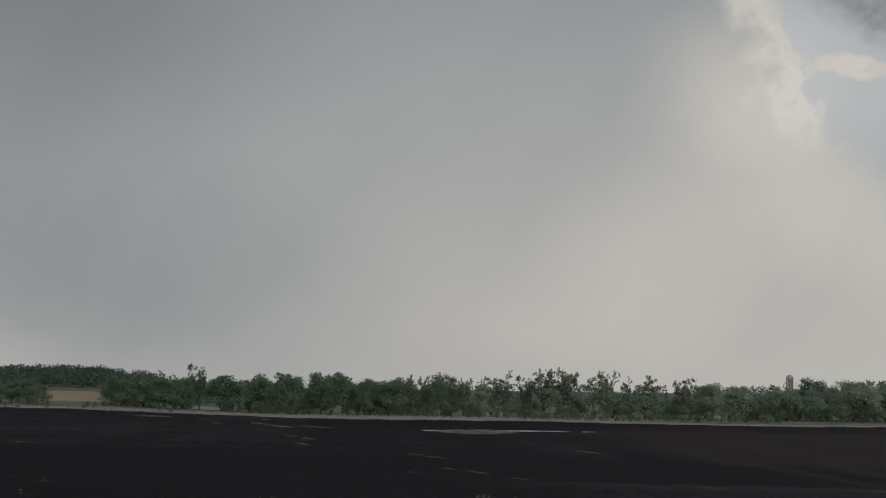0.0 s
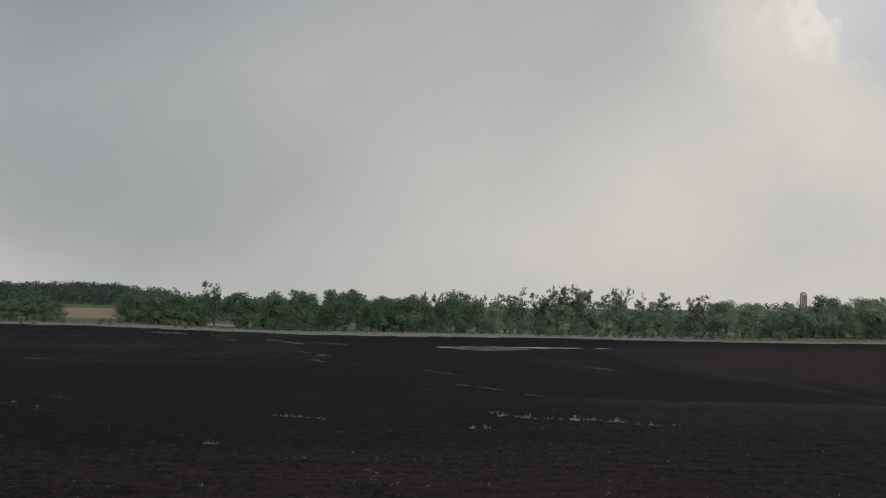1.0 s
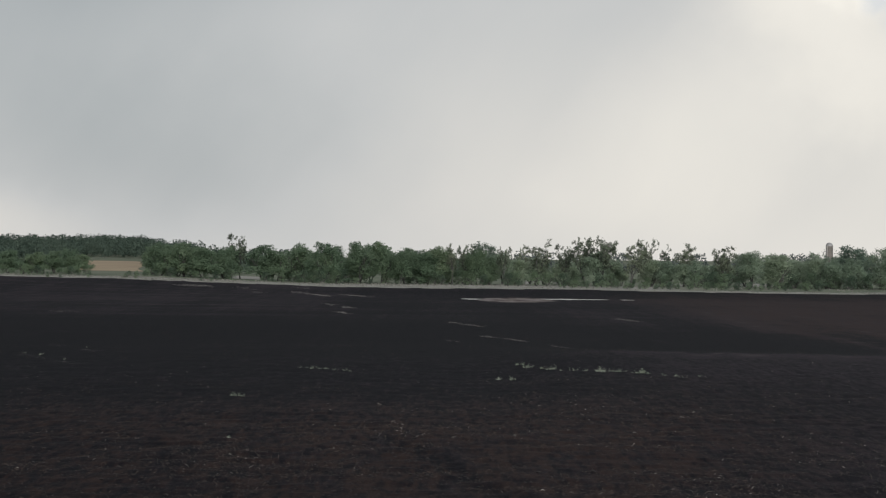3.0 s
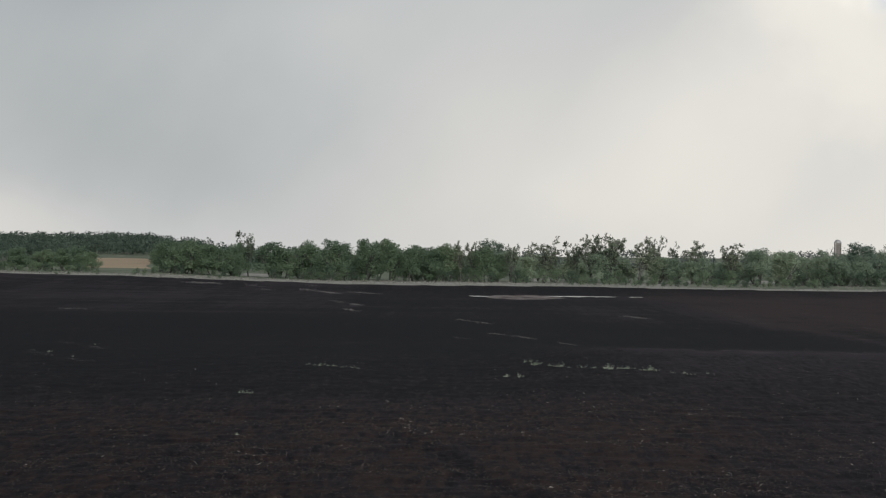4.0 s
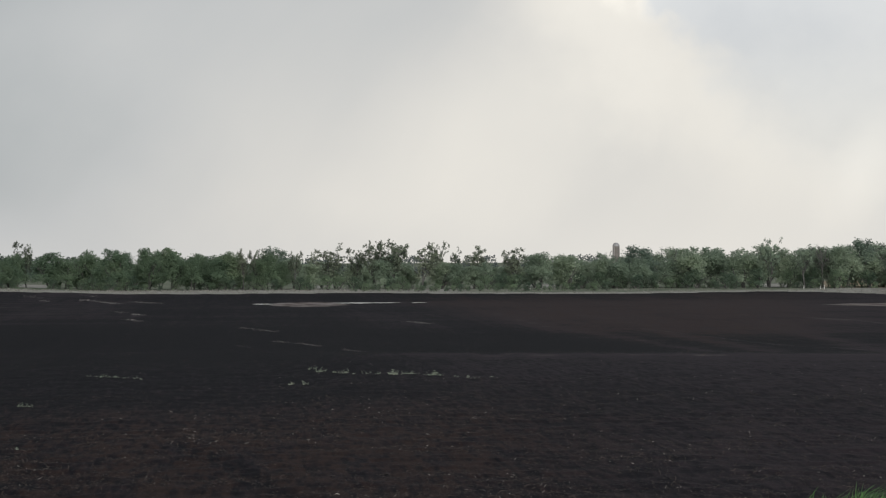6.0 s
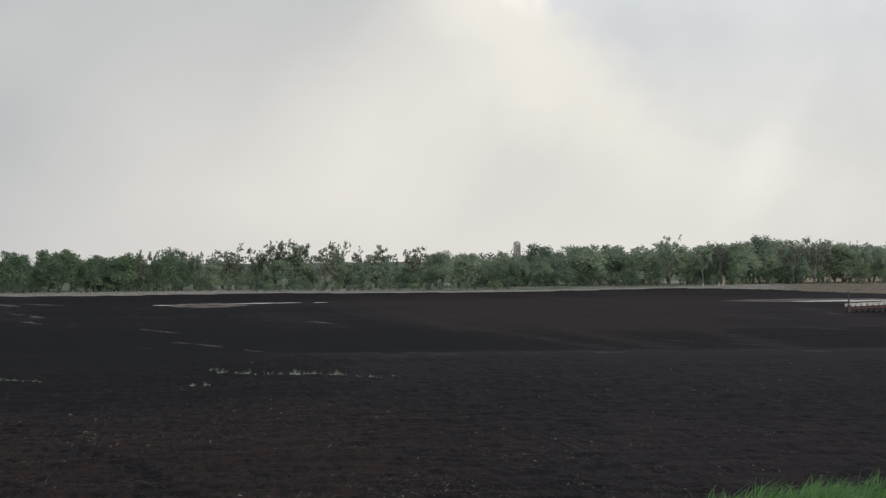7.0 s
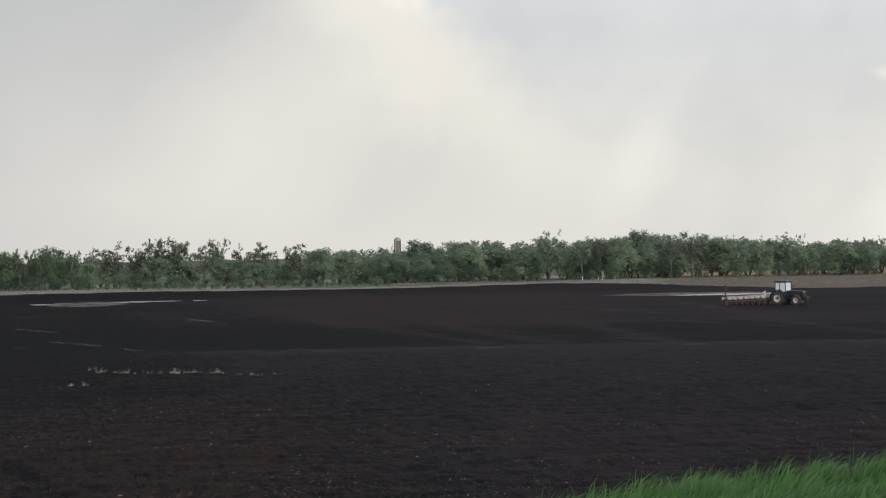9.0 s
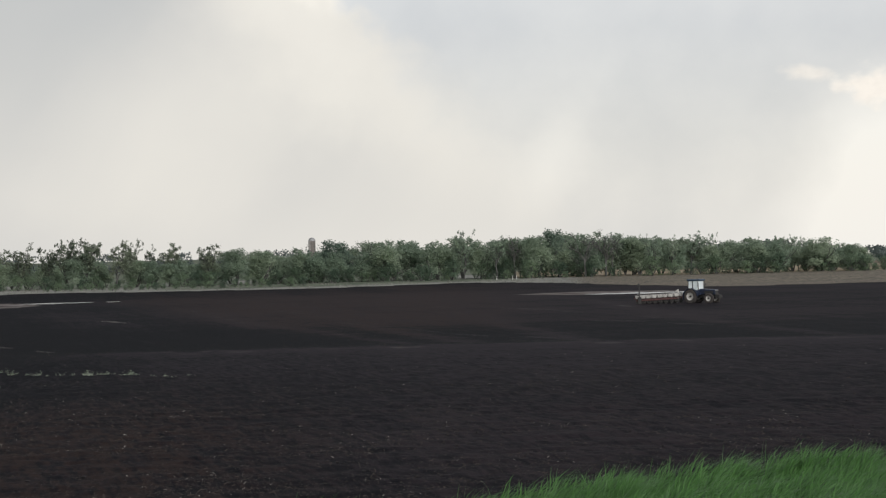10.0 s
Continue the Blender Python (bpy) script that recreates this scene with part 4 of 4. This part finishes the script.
def tractor():
    """Heads along +x, stands on z = 0."""
    top = tagged(new("tractor"), "blue farm tractor with a glazed cab on the tilled field", "tractor")
    bm = box(bmesh.new(), (1.25, 0, 1.45), (2.3, 0.86, 0.72), 0.10)
    for v in bm.verts:
        if v.co.x > 1.6:
            v.co.z -= 0.16 * (v.co.x - 1.6) * (1 if v.co.z > 1.45 else 0.2)
            v.co.y *= 1 - 0.10 * (v.co.x - 1.6)
    part("hood", bm, BLUE, top)
    part("grille", box(bmesh.new(), (2.405, 0, 1.32), (0.05, 0.62, 0.5), 0.02), BLACK, top)
    for s in (-1, 1):
        part("headlight", box(bmesh.new(), (2.40, 0.24 * s, 1.60), (0.06, 0.2, 0.09), 0.02), WHITE, top)
        part("side_vent", box(bmesh.new(), (1.5, 0.435 * s, 1.35), (1.2, 0.02, 0.36), 0.006), BLACK, top)
    chassis = box(bmesh.new(), (0.6, 0, 0.92), (3.5, 0.5, 0.5), 0.05)
    box(chassis, (-0.75, 0, 0.92), (0.7, 1.5, 0.36), 0.05)
    part("chassis", chassis, BLACK, top)
    part("front_axle", box(bmesh.new(), (1.75, 0, 0.66), (0.22, 1.7, 0.2), 0.03), BLACK, top)
    weights = bmesh.new()
    for k in range(7):
        box(weights, (2.72, -0.33 + 0.11 * k, 0.84), (0.46, 0.09, 0.42), 0.03)
    part("front_weights", weights, BLACK, top)
    cab = part("cab", box(box(bmesh.new(), (-0.55, 0, 1.42), (1.5, 1.5, 0.5), 0.06), (-0.2, 0, 1.2), (1.2, 1.3, 0.3), 0.03), BLUE, top)
    part("cab_roof", box(box(bmesh.new(), (-0.52, 0, 2.93), (1.75, 1.66, 0.17), 0.06), (-0.52, 0, 2.81), (1.6, 1.5, 0.08), 0.02), PALE_ROOF, cab)
    corners = [(0.22, 0.68), (0.22, -0.68), (-1.26, 0.68), (-1.26, -0.68)]
    for x, y in corners:
        lean = 0.10 if x > 0 else -0.06
        part("cab_pillar", tube(bmesh.new(), (x, y, 1.6), (x - lean, y * 0.98, 2.80), 0.045, 0.04, 8), BLACK, cab)
    for s in (-1, 1):
        part("door_pillar", tube(bmesh.new(), (-0.62, 0.70 * s, 1.62), (-0.62, 0.69 * s, 2.80), 0.035, 0.035, 8), BLACK, cab)
        part("door_pane", box(bmesh.new(), (-0.22, 0.675 * s, 2.22), (0.68, 0.012, 1.08), 0.004), PANE, cab)
        part("side_pane", box(bmesh.new(), (-0.93, 0.675 * s, 2.22), (0.54, 0.012, 1.08), 0.004), PANE, cab)
        fender = bmesh.new()
        for k in range(9):
            t = radians(-10 + 22 * k)
            m = Matrix.Translation((-0.75, 0.93 * s, 0.88)) @ Matrix.Rotation(t, 4, "Y") @ Matrix.Translation((-0.98, 0, 0))
            box(fender, (0, 0, 0), (0.05, 0.5, 0.42), 0.0, m)
        part("fender", fender, BLUE, top)
        part("mirror", box(bmesh.new(), (0.34, 0.98 * s, 2.35), (0.04, 0.18, 0.28), 0.015), BLACK, cab)
        steps = bmesh.new()
        for k in range(3):
            box(steps, (0.35, 0.72 * s, 0.5 + 0.27 * k), (0.4, 0.24, 0.03), 0.008)
        part("steps", steps, BLACK, top)
        wheel(top, "rear_wheel", -0.75, 0.93 * s, 0.88, 0.50)
        wheel(top, "front_wheel", 1.75, 0.88 * s, 0.62, 0.38)
    part("windscreen", box(bmesh.new(), (0.18, 0, 2.22), (0.012, 1.28, 1.08), 0.004), PANE, cab)
    part("rear_window", box(bmesh.new(), (-1.245, 0, 2.22), (0.012, 1.28, 1.08), 0.004), PANE, cab)
    seat = box(bmesh.new(), (-0.75, 0, 1.82), (0.5, 0.5, 0.14), 0.04)
    box(seat, (-0.98, 0, 2.15), (0.12, 0.48, 0.6), 0.04)
    part("driver_seat", seat, BLACK, cab)
    wheel_bm = tube(bmesh.new(), (-0.1, 0, 1.65), (-0.25, 0, 1.98), 0.03, 0.03, 8)
    part("steering_column", wheel_bm, BLACK, cab)
    part("exhaust_pipe", tube(tube(bmesh.new(), (0.45, 0.40, 1.75), (0.45, 0.40, 2.55), 0.06), (0.45, 0.40, 2.55), (0.38, 0.40, 2.78), 0.045), BLACK, top)
    part("drawbar", box(bmesh.new(), (-1.45, 0, 0.55), (0.9, 0.12, 0.08), 0.02), BLACK, top)
    return top


def planter():
    """Row-crop planter folded along its tongue; drawn towards +x, hitch at the origin."""
    top = tagged(new("planter"), "long folded row planter with pale seed boxes on a red frame", "planter")
    tongue = box(bmesh.new(), (-3.2, 0, 0.72), (6.4, 0.2, 0.22), 0.03)
    box(tongue, (-0.2, 0, 0.62), (0.5, 0.1, 0.1), 0.02)
    part("tongue", tongue, RED, top)
    for s in (-1, 1):
        wing = part("wing_frame", box(bmesh.new(), (-3.4, 1.62 * s, 0.62), (5.4, 0.14, 0.16), 0.03), RED, top)
        for k in range(8):
            x = -5.85 + 0.7 * k
            unit = part("row_unit", box(box(bmesh.new(), (x, 1.25 * s, 0.46), (0.56, 0.34, 0.52), 0.05), (x, 1.55 * s, 0.30), (0.1, 0.3, 0.1), 0.02), BLACK, top)
            bm = box(bmesh.new(), (x, 1.40 * s, 1.02), (0.60, 0.46, 0.36), 0.06)
            for v in bm.verts:
                if v.co.z < 0.95:
                    v.co.x = x + (v.co.x - x) * 0.7
            part("seed_box", bm, WHITE, unit, "pale plastic seed box")
            part("seed_lid", box(bmesh.new(), (x, 1.40 * s, 1.22), (0.64, 0.49, 0.05), 0.015), WHITE, unit)
            disc = tube(bmesh.new(), (x, 1.36 * s - 0.02, 0.17), (x, 1.36 * s + 0.02, 0.17), 0.16, 0.16, 18)
            part("opener_disc", disc, BLACK, unit)
    part("rear_bar", box(bmesh.new(), (-6.2, 0, 0.9), (0.2, 3.2, 0.2), 0.03), RED, top)
    for s in (-1, 1):
        carrier = tube(bmesh.new(), (-5.6, 0.55 * s - 0.11, 0.42), (-5.6, 0.55 * s + 0.11, 0.42), 0.42, 0.42, 24)
        part("carrier_wheel", carrier, RUBBER, top)
    arm = box(bmesh.new(), (-5.55, -1.85, 1.50), (0.15, 0.14, 2.5), 0.03)
    box(arm, (-5.55, -1.85, 0.6), (0.40, 0.30, 0.9), 0.03)
    box(arm, (-5.55, -1.55, 0.78), (0.14, 0.8, 0.14), 0.02)
    part("marker_arm", arm, BLACK, top, "dark folded marker arm standing upright")
    part("marker_disc", tube(bmesh.new(), (-5.55, -2.02, 2.55), (-5.55, -1.96, 2.55), 0.16, 0.16, 18), BLACK, top)
    rail = box(bmesh.new(), (-3.4, -1.25, 1.42), (5.2, 0.06, 0.06), 0.01)
    for k in range(5):
        box(rail, (-5.6 + 1.1 * k, -1.25, 1.1), (0.05, 0.05, 0.62), 0.01)
    part("hose_rail", rail, STEEL, top)
    sign = bmesh.new()
    bmesh.ops.create_cone(sign, cap_ends=True, segments=3, radius1=0.32, radius2=0.30, depth=0.02, matrix=Matrix.Translation((-1.0, -0.35, 1.5)) @ Matrix.Rotation(math.pi / 2, 4, "X") @ Matrix.Rotation(math.pi / 2, 4, "Z"))
    box(sign, (-1.0, -0.33, 1.0), (0.05, 0.05, 0.6), 0.01)
    part("slow_sign", sign, WHITE, top, "pale triangular sign")
    return top


def park(ob, bearing, r, heading):
    x, y, _ = at_bearing(bearing, r)
    ob.matrix_basis = pose(x, y, float(ground_z(x, y)) - 0.05, 0, 0, heading)
    return ob


HEADING = -32.0
machine = park(tractor(), 22.95, 241.0, HEADING - 20)
trailer = planter()
hitch = machine.matrix_basis @ Vector((-1.9, 0, 0))
trailer.matrix_basis = pose(hitch.x, hitch.y, float(ground_z(hitch.x, hitch.y)) + 0.05, 0, -2.5, HEADING)


# ---------------------------------------------------------------- young weeds in the field
def weed(seed):
    """A ragged patch of seedlings: a few stems with small leaves, some of them lying over."""
    rng = np.random.default_rng(seed)
    verts, faces = [], []
    for k in range(7):
        base = np.array([rng.normal(0, 0.26), rng.normal(0, 0.26), 0.0])
        tall = rng.uniform(0.2, 1.0) ** 1.6
        t = rng.uniform(0, 6.28)
        tip = base + np.array([math.cos(t) * 0.5, math.sin(t) * 0.5, 1.0]) * tall
        for q in range(11):
            f = rng.uniform(0.1, 1.0)
            at = base + (tip - base) * f + np.append(rng.normal(0, 0.07, 2), 0.0)
            t = rng.uniform(0, 6.28)
            out = np.array([math.cos(t), math.sin(t), rng.uniform(-0.3, 0.7)]) * rng.uniform(0.14, 0.28)
            side = np.array([-math.sin(t), math.cos(t), rng.normal(0, 0.3)]) * rng.uniform(0.03, 0.06)
            n = len(verts)
            quad = [at, at + out * 0.5 + side, at + out, at + out * 0.5 - side]
            verts += [(p[0], p[1], max(p[2], 0.01)) for p in quad]
            faces.append((n, n + 1, n + 2, n + 3))
        n = len(verts)
        side = np.array([-math.sin(t), math.cos(t), 0]) * 0.018
        verts += [tuple(base - side), tuple(base + side), tuple(tip + side * 0.3), tuple(tip - side * 0.3)]
        faces.append((n, n + 1, n + 2, n + 3))
    ob = new("weed", mesh_of("weed", verts, faces, LEAF_WEED))
    return tagged(ob, "small pale green weed sprouting from dark soil", "weed", "weeds in the field")


# bearing, height of the foot, height of the plant, in degrees
WEEDS = [
    (2.35, -2.86, 0.13), (2.65, -2.93, 0.27), (3.05, -2.97, 0.12), (3.26, -2.97, 0.13), (3.42, -2.97, 0.20), (3.63, -3.00, 0.08),
    (4.00, -2.99, 0.17), (4.35, -3.00, 0.13), (4.78, -3.03, 0.27), (4.92, -3.04, 0.20), (5.15, -3.02, 0.18), (5.35, -3.02, 0.17), (5.55, -3.02, 0.08),
    (5.86, -3.05, 0.24), (6.02, -3.04, 0.24), (6.22, -3.07, 0.10), (6.71, -3.12, 0.13), (7.02, -3.13, 0.13), (7.24, -3.16, 0.15),
    (7.74, -3.12, 0.07), (1.76, -3.29, 0.19), (2.18, -3.30, 0.20)]
WEEDS_WEST = [
    (-4.15, -2.99, 0.14), (-3.95, -3.00, 0.11), (-3.76, -3.02, 0.16), (-3.55, -3.03, 0.10), (-3.40, -3.04, 0.14), (-3.11, -3.05, 0.12), (-2.82, -3.07, 0.14), (-2.66, -3.08, 0.09), (-6.08, -3.84, 0.24),
    (-5.88, -3.84, 0.15), (-6.21, -5.07, 0.16), (-12.18, -2.59, 0.09), (-11.72, -2.64, 0.10), (-11.04, -2.77, 0.09), (-10.40, -2.42, 0.07)]
sprouts = [weed(s) for s in (71, 72, 73)]
spots = []
for bearing, low, tall in WEEDS + WEEDS_WEST:
    x, y, z = land_on(bearing, low)
    size = max(0.12, 0.95 * math.hypot(x, y) * radians(tall))
    spots.append(pose(x, y, z - 0.02, 0, 0, float(pick.uniform(0, 360))) @ Matrix.Diagonal((size * 1.15, size * 1.15, size * float(pick.uniform(0.7, 1.05)), 1)))
for k, m in enumerate(spots[:-3]):
    copy_thing(sprouts[k % 3], m)
for ob, m in zip(sprouts, spots[-3:]):
    ob.matrix_basis = m


# ---------------------------------------------------------------- crop litter and clods
def scatter(count, near, far, rng):
    """Places on the field in the stretch ahead of the verge, evenly thick in the plan but thinning out with distance."""
    r = near * (far / near) ** rng.uniform(0, 1, count)
    a = np.radians(rng.uniform(-16.5, 31.5, count))
    x, y = r * np.sin(a), r * np.cos(a)
    keep = bank_depth(x, y) < -0.1
    return x[keep], y[keep]


def litter(name, label, count, mat, length, thick, clump, seed, near=29, far=125):
    """Bent strips of stalk and leaf strewn over the field, thicker in places."""
    rng = np.random.default_rng(seed)
    x, y = scatter(count, near, far, rng)
    keep = rough(x / 5.0, y / 3.2) + 0.8 * rough(x / 0.9 + 40, y / 1.6) + rng.uniform(-0.8, 0.8, len(x)) > clump
    x, y = x[keep], y[keep]
    z = ground_z(x, y)
    n = len(x)
    t, tip = rng.normal(0, 0.9, n), rng.normal(0.0, 0.5, n)
    long = rng.gamma(1.5, length, n) + 0.008
    along = np.stack([np.cos(t) * np.cos(tip), np.sin(t) * np.cos(tip), np.sin(tip)], -1) * long[:, None]
    roll = rng.uniform(0.3, 1.4, n)
    across = np.stack([-np.sin(t) * np.cos(roll), np.cos(t) * np.cos(roll), np.sin(roll)], -1) * (thick * rng.uniform(0.5, 1.5, n))[:, None]
    arch = np.stack([rng.normal(0, 0.2, n) * long, rng.normal(0, 0.2, n) * long, abs(rng.normal(0.15, 0.25, n)) * long], -1)
    c = np.stack([x, y, z + 0.008 + abs(along[:, 2]) * 0.8 + 0.5 * thick], -1)
    verts = np.stack([c - along - across * 0.6, c - along + across * 0.6, c + arch - across, c + arch + across, c + along - across * 0.4, c + along + across * 0.4], 1).reshape(-1, 3)
    strip = np.array([[0, 1, 3, 2], [2, 3, 5, 4]])[None]
    me = mesh_of(name, verts, (6 * np.arange(n)[:, None, None] + strip).reshape(-1, 4), mat)
    tagged(new(name, me), label, "crop litter", kind="stuff")


def clods():
    rng = np.random.default_rng(82)
    x, y = scatter(13000, 29, 62, rng)
    z = ground_z(x, y)
    n = len(x)
    size = rng.gamma(1.6, 0.007, n) + 0.006
    octa = np.array([[1, 0, 0], [0, 1, 0], [-1, 0, 0], [0, -1, 0], [0.2, 0.1, 0.5], [0, 0, -0.6]], float)
    verts = octa[None] * size[:, None, None] * rng.uniform(0.6, 1.4, (n, 6, 1))
    t = rng.uniform(0, 6.28, n)
    co, si = np.cos(t)[:, None], np.sin(t)[:, None]
    vx, vy = verts[:, :, 0] * co - verts[:, :, 1] * si, verts[:, :, 0] * si + verts[:, :, 1] * co
    verts = np.stack([vx + x[:, None], vy + y[:, None], verts[:, :, 2] + (z + 0.3 * size)[:, None]], -1).reshape(-1, 3)
    tri = np.array([[0, 1, 4], [1, 2, 4], [2, 3, 4], [3, 0, 4], [1, 0, 5], [2, 1, 5], [3, 2, 5], [0, 3, 5]])[None]
    me = mesh_of("soil_clods", verts, (6 * np.arange(n)[:, None, None] + tri).reshape(-1, 3), CLOD)
    tagged(new("soil_clods", me), "crumbled dark clods on the tilled soil", "soil clods", kind="stuff")


def drifts():
    """Thin drifts of washed-up stalk litter on the far side of the field."""
    rng = np.random.default_rng(83)
    # bearing and height of both ends, pieces to the degree, in degrees
    runs = [
        (-7.82, -0.56, -6.74, -0.60, 190), (-6.03, -0.61, -5.62, -0.69, 80), (-5.62, -0.74, -5.16, -0.80, 90), (-4.50, -0.73, -3.88, -0.79, 110),
        (-3.95, -0.79, -3.26, -0.87, 200), (-4.30, -0.59, -3.95, -0.67, 70), (-3.48, -1.06, -3.14, -1.14, 110), (-2.90, -1.15, -2.55, -1.22, 200),
        (-3.14, -1.31, -2.67, -1.39, 170), (-3.03, -0.80, -1.98, -0.87, 110), (0.27, -1.59, 0.67, -1.64, 90), (0.78, -1.65, 1.21, -1.73, 130),
        (1.22, -2.00, 1.66, -2.05, 110), (1.94, -2.06, 2.63, -2.17, 130), (3.34, -2.26, 3.86, -2.34, 110), (5.20, -1.43, 5.98, -1.52, 120), (0.16, -2.11, 0.56, -2.18, 60),
        (12.08, -1.67, 13.89, -1.86, 26), (13.89, -1.86, 15.55, -2.09, 44), (15.55, -2.09, 16.75, -2.20, 60), (16.94, -1.35, 18.49, -1.44, 50), (18.37, -1.42, 19.64, -1.58, 60),
        (19.59, -1.78, 21.36, -1.85, 55), (17.54, -2.22, 18.94, -2.30, 60), (21.13, -1.68, 22.01, -1.78, 60), (21.84, -1.90, 23.48, -2.00, 55),
        (16.91, -2.33, 20.61, -2.42, 22), (20.61, -2.42, 25.57, -2.60, 16), (-11.5, -1.35, -10.6, -1.38, 40),
        (-12.37, -2.60, -11.54, -2.75, 50), (-11.46, -2.33, -10.97, -2.39, 34), (-10.75, -2.46, -10.07, -2.55, 40), (-11.25, -2.82, -10.40, -2.93, 46)]
    quads = []
    for a0, e0, a1, e1, thick in runs:
        places = [land_on(a0 + (a1 - a0) * k / 6, e0 + (e1 - e0) * k / 6) for k in range(7)]
        faint = 0.45 if a0 > 10 else 1.0
        for _ in range(int(1.6 * thick * (a1 - a0) / faint)):
            t = 6 * rng.beta(1.8, 1.8)
            k = min(5, int(t))
            p, q = Vector(places[k]), Vector(places[k + 1])
            at = p.lerp(q, t - k)
            size = at.length
            x, y = at.x + rng.normal(0, 0.0016 * size), at.y + rng.normal(0, 0.0055 * size)
            z = float(ground_z(x, y))
            w, h, t = rng.gamma(1.6, 0.00015 * size) * faint, rng.uniform(0.00003, 0.00012) * size * faint, rng.normal(-0.1, 0.5)
            c, n = math.cos(t) * w, math.sin(t) * w
            quads += [(x - c, y - n, z), (x + c, y + n, z), (x + c * 0.8, y + n * 0.8, z + h), (x - c * 0.9, y - n * 0.9, z + h * 0.8)]
    me = mesh_of("litter_drift", quads, np.arange(len(quads)).reshape(-1, 4), DRIFT)
    tagged(new("litter_drift", me), "thin pale drifts of washed-up straw on the field", "crop litter", kind="stuff")


litter("stalk_litter", "scattered pale pieces of dry maize stalk on dark soil", 7000, STALK, 0.011, 0.0050, 0.75, 81, 29, 95)
litter("rotting_litter", "brown rotting stalk fragments over the tilled soil", 75000, FLECK, 0.010, 0.0060, 0.15, 84, 29, 80)
litter("field_litter", "thin brown straw lying along the far tilled rows", 14000, FLECK, 0.016, 0.011, 0.3, 85, 100, 390)
clods()
drifts()


# ---------------------------------------------------------------- roadside grass
def grass(name, label, count, depth, x_range, tall, seed):
    rng = np.random.default_rng(seed)
    tufts = count // 34
    tx = rng.uniform(*x_range, tufts)
    td = depth[0] + 0.095 * np.maximum(0, 17 - tx) + (depth[1] - depth[0]) * rng.uniform(0, 1, tufts) ** 1.3
    ty = FIELD_EDGE + FIELD_SLOPE * tx - td * math.hypot(1, FIELD_SLOPE) + 0.35 * rough(tx / 1.3, tx * 0 + 3)
    own = np.arange(count) % tufts
    ox, oy = rng.normal(0, 0.075, count), rng.normal(0, 0.075, count)
    x, y = tx[own] + ox, ty[own] + oy
    vigour = (0.62 + 0.5 * rng.uniform(0, 1, tufts) ** 1.5)[own]
    z = ground_z(x, y)
    tuft = 0.72 + 0.38 * rough(tx[own] / 0.7, ty[own] / 0.7) + 0.22 * rough(x / 2.7, y / 2.7)
    n = count
    size = np.minimum(tall * tuft * vigour * rng.uniform(0.55, 1.2, n), 0.95 * tall)
    t = np.arctan2(oy, ox + 0.20) + rng.normal(0, 0.4, n)
    way = np.stack([np.cos(t), np.sin(t) * 0.6, 0 * t], -1)
    side = np.stack([-np.sin(t), np.cos(t), 0 * t], -1)
    face = rng.uniform(-1.5, 1.5, n)
    side = side * np.sin(face)[:, None] + np.stack([np.cos(t + 0.3), np.sin(t + 0.3), 0 * t], -1) * np.cos(face)[:, None]
    bend = np.clip(rng.normal(0.80, 0.30, n) + 0.35 * rough(x / 0.9 + 7, y / 0.9), 0.1, 1.4)
    width = rng.uniform(0.0045, 0.0105, n)
    foot = np.stack([x, y, z - 0.02], -1)
    rows = []
    for s, w in ((0, 0.9), (0.35, 1.0), (0.7, 0.75), (1.0, 0.08)):
        lean = (bend * s * s)[:, None] * way * size[:, None]
        rise = (size * (s - 0.42 * bend * s ** 3))[:, None] * np.array([0, 0, 1.0])
        p = foot + lean + rise
        rows += [p - side * (width * w)[:, None], p + side * (width * w)[:, None]]
    verts = np.stack(rows, 1).reshape(-1, 3)
    quad = np.array([[0, 1, 3, 2], [2, 3, 5, 4], [4, 5, 7, 6]])[None]
    me = mesh_of(name, verts, (8 * np.arange(n)[:, None, None] + quad).reshape(-1, 4), GRASS)
    tagged(new(name, me), label, "grass", kind="stuff")


grass("roadside_grass", "long bright green grass leaning in the wind", 52000, (0.2, 7.0), (4.0, 26.0), 0.98, 91)
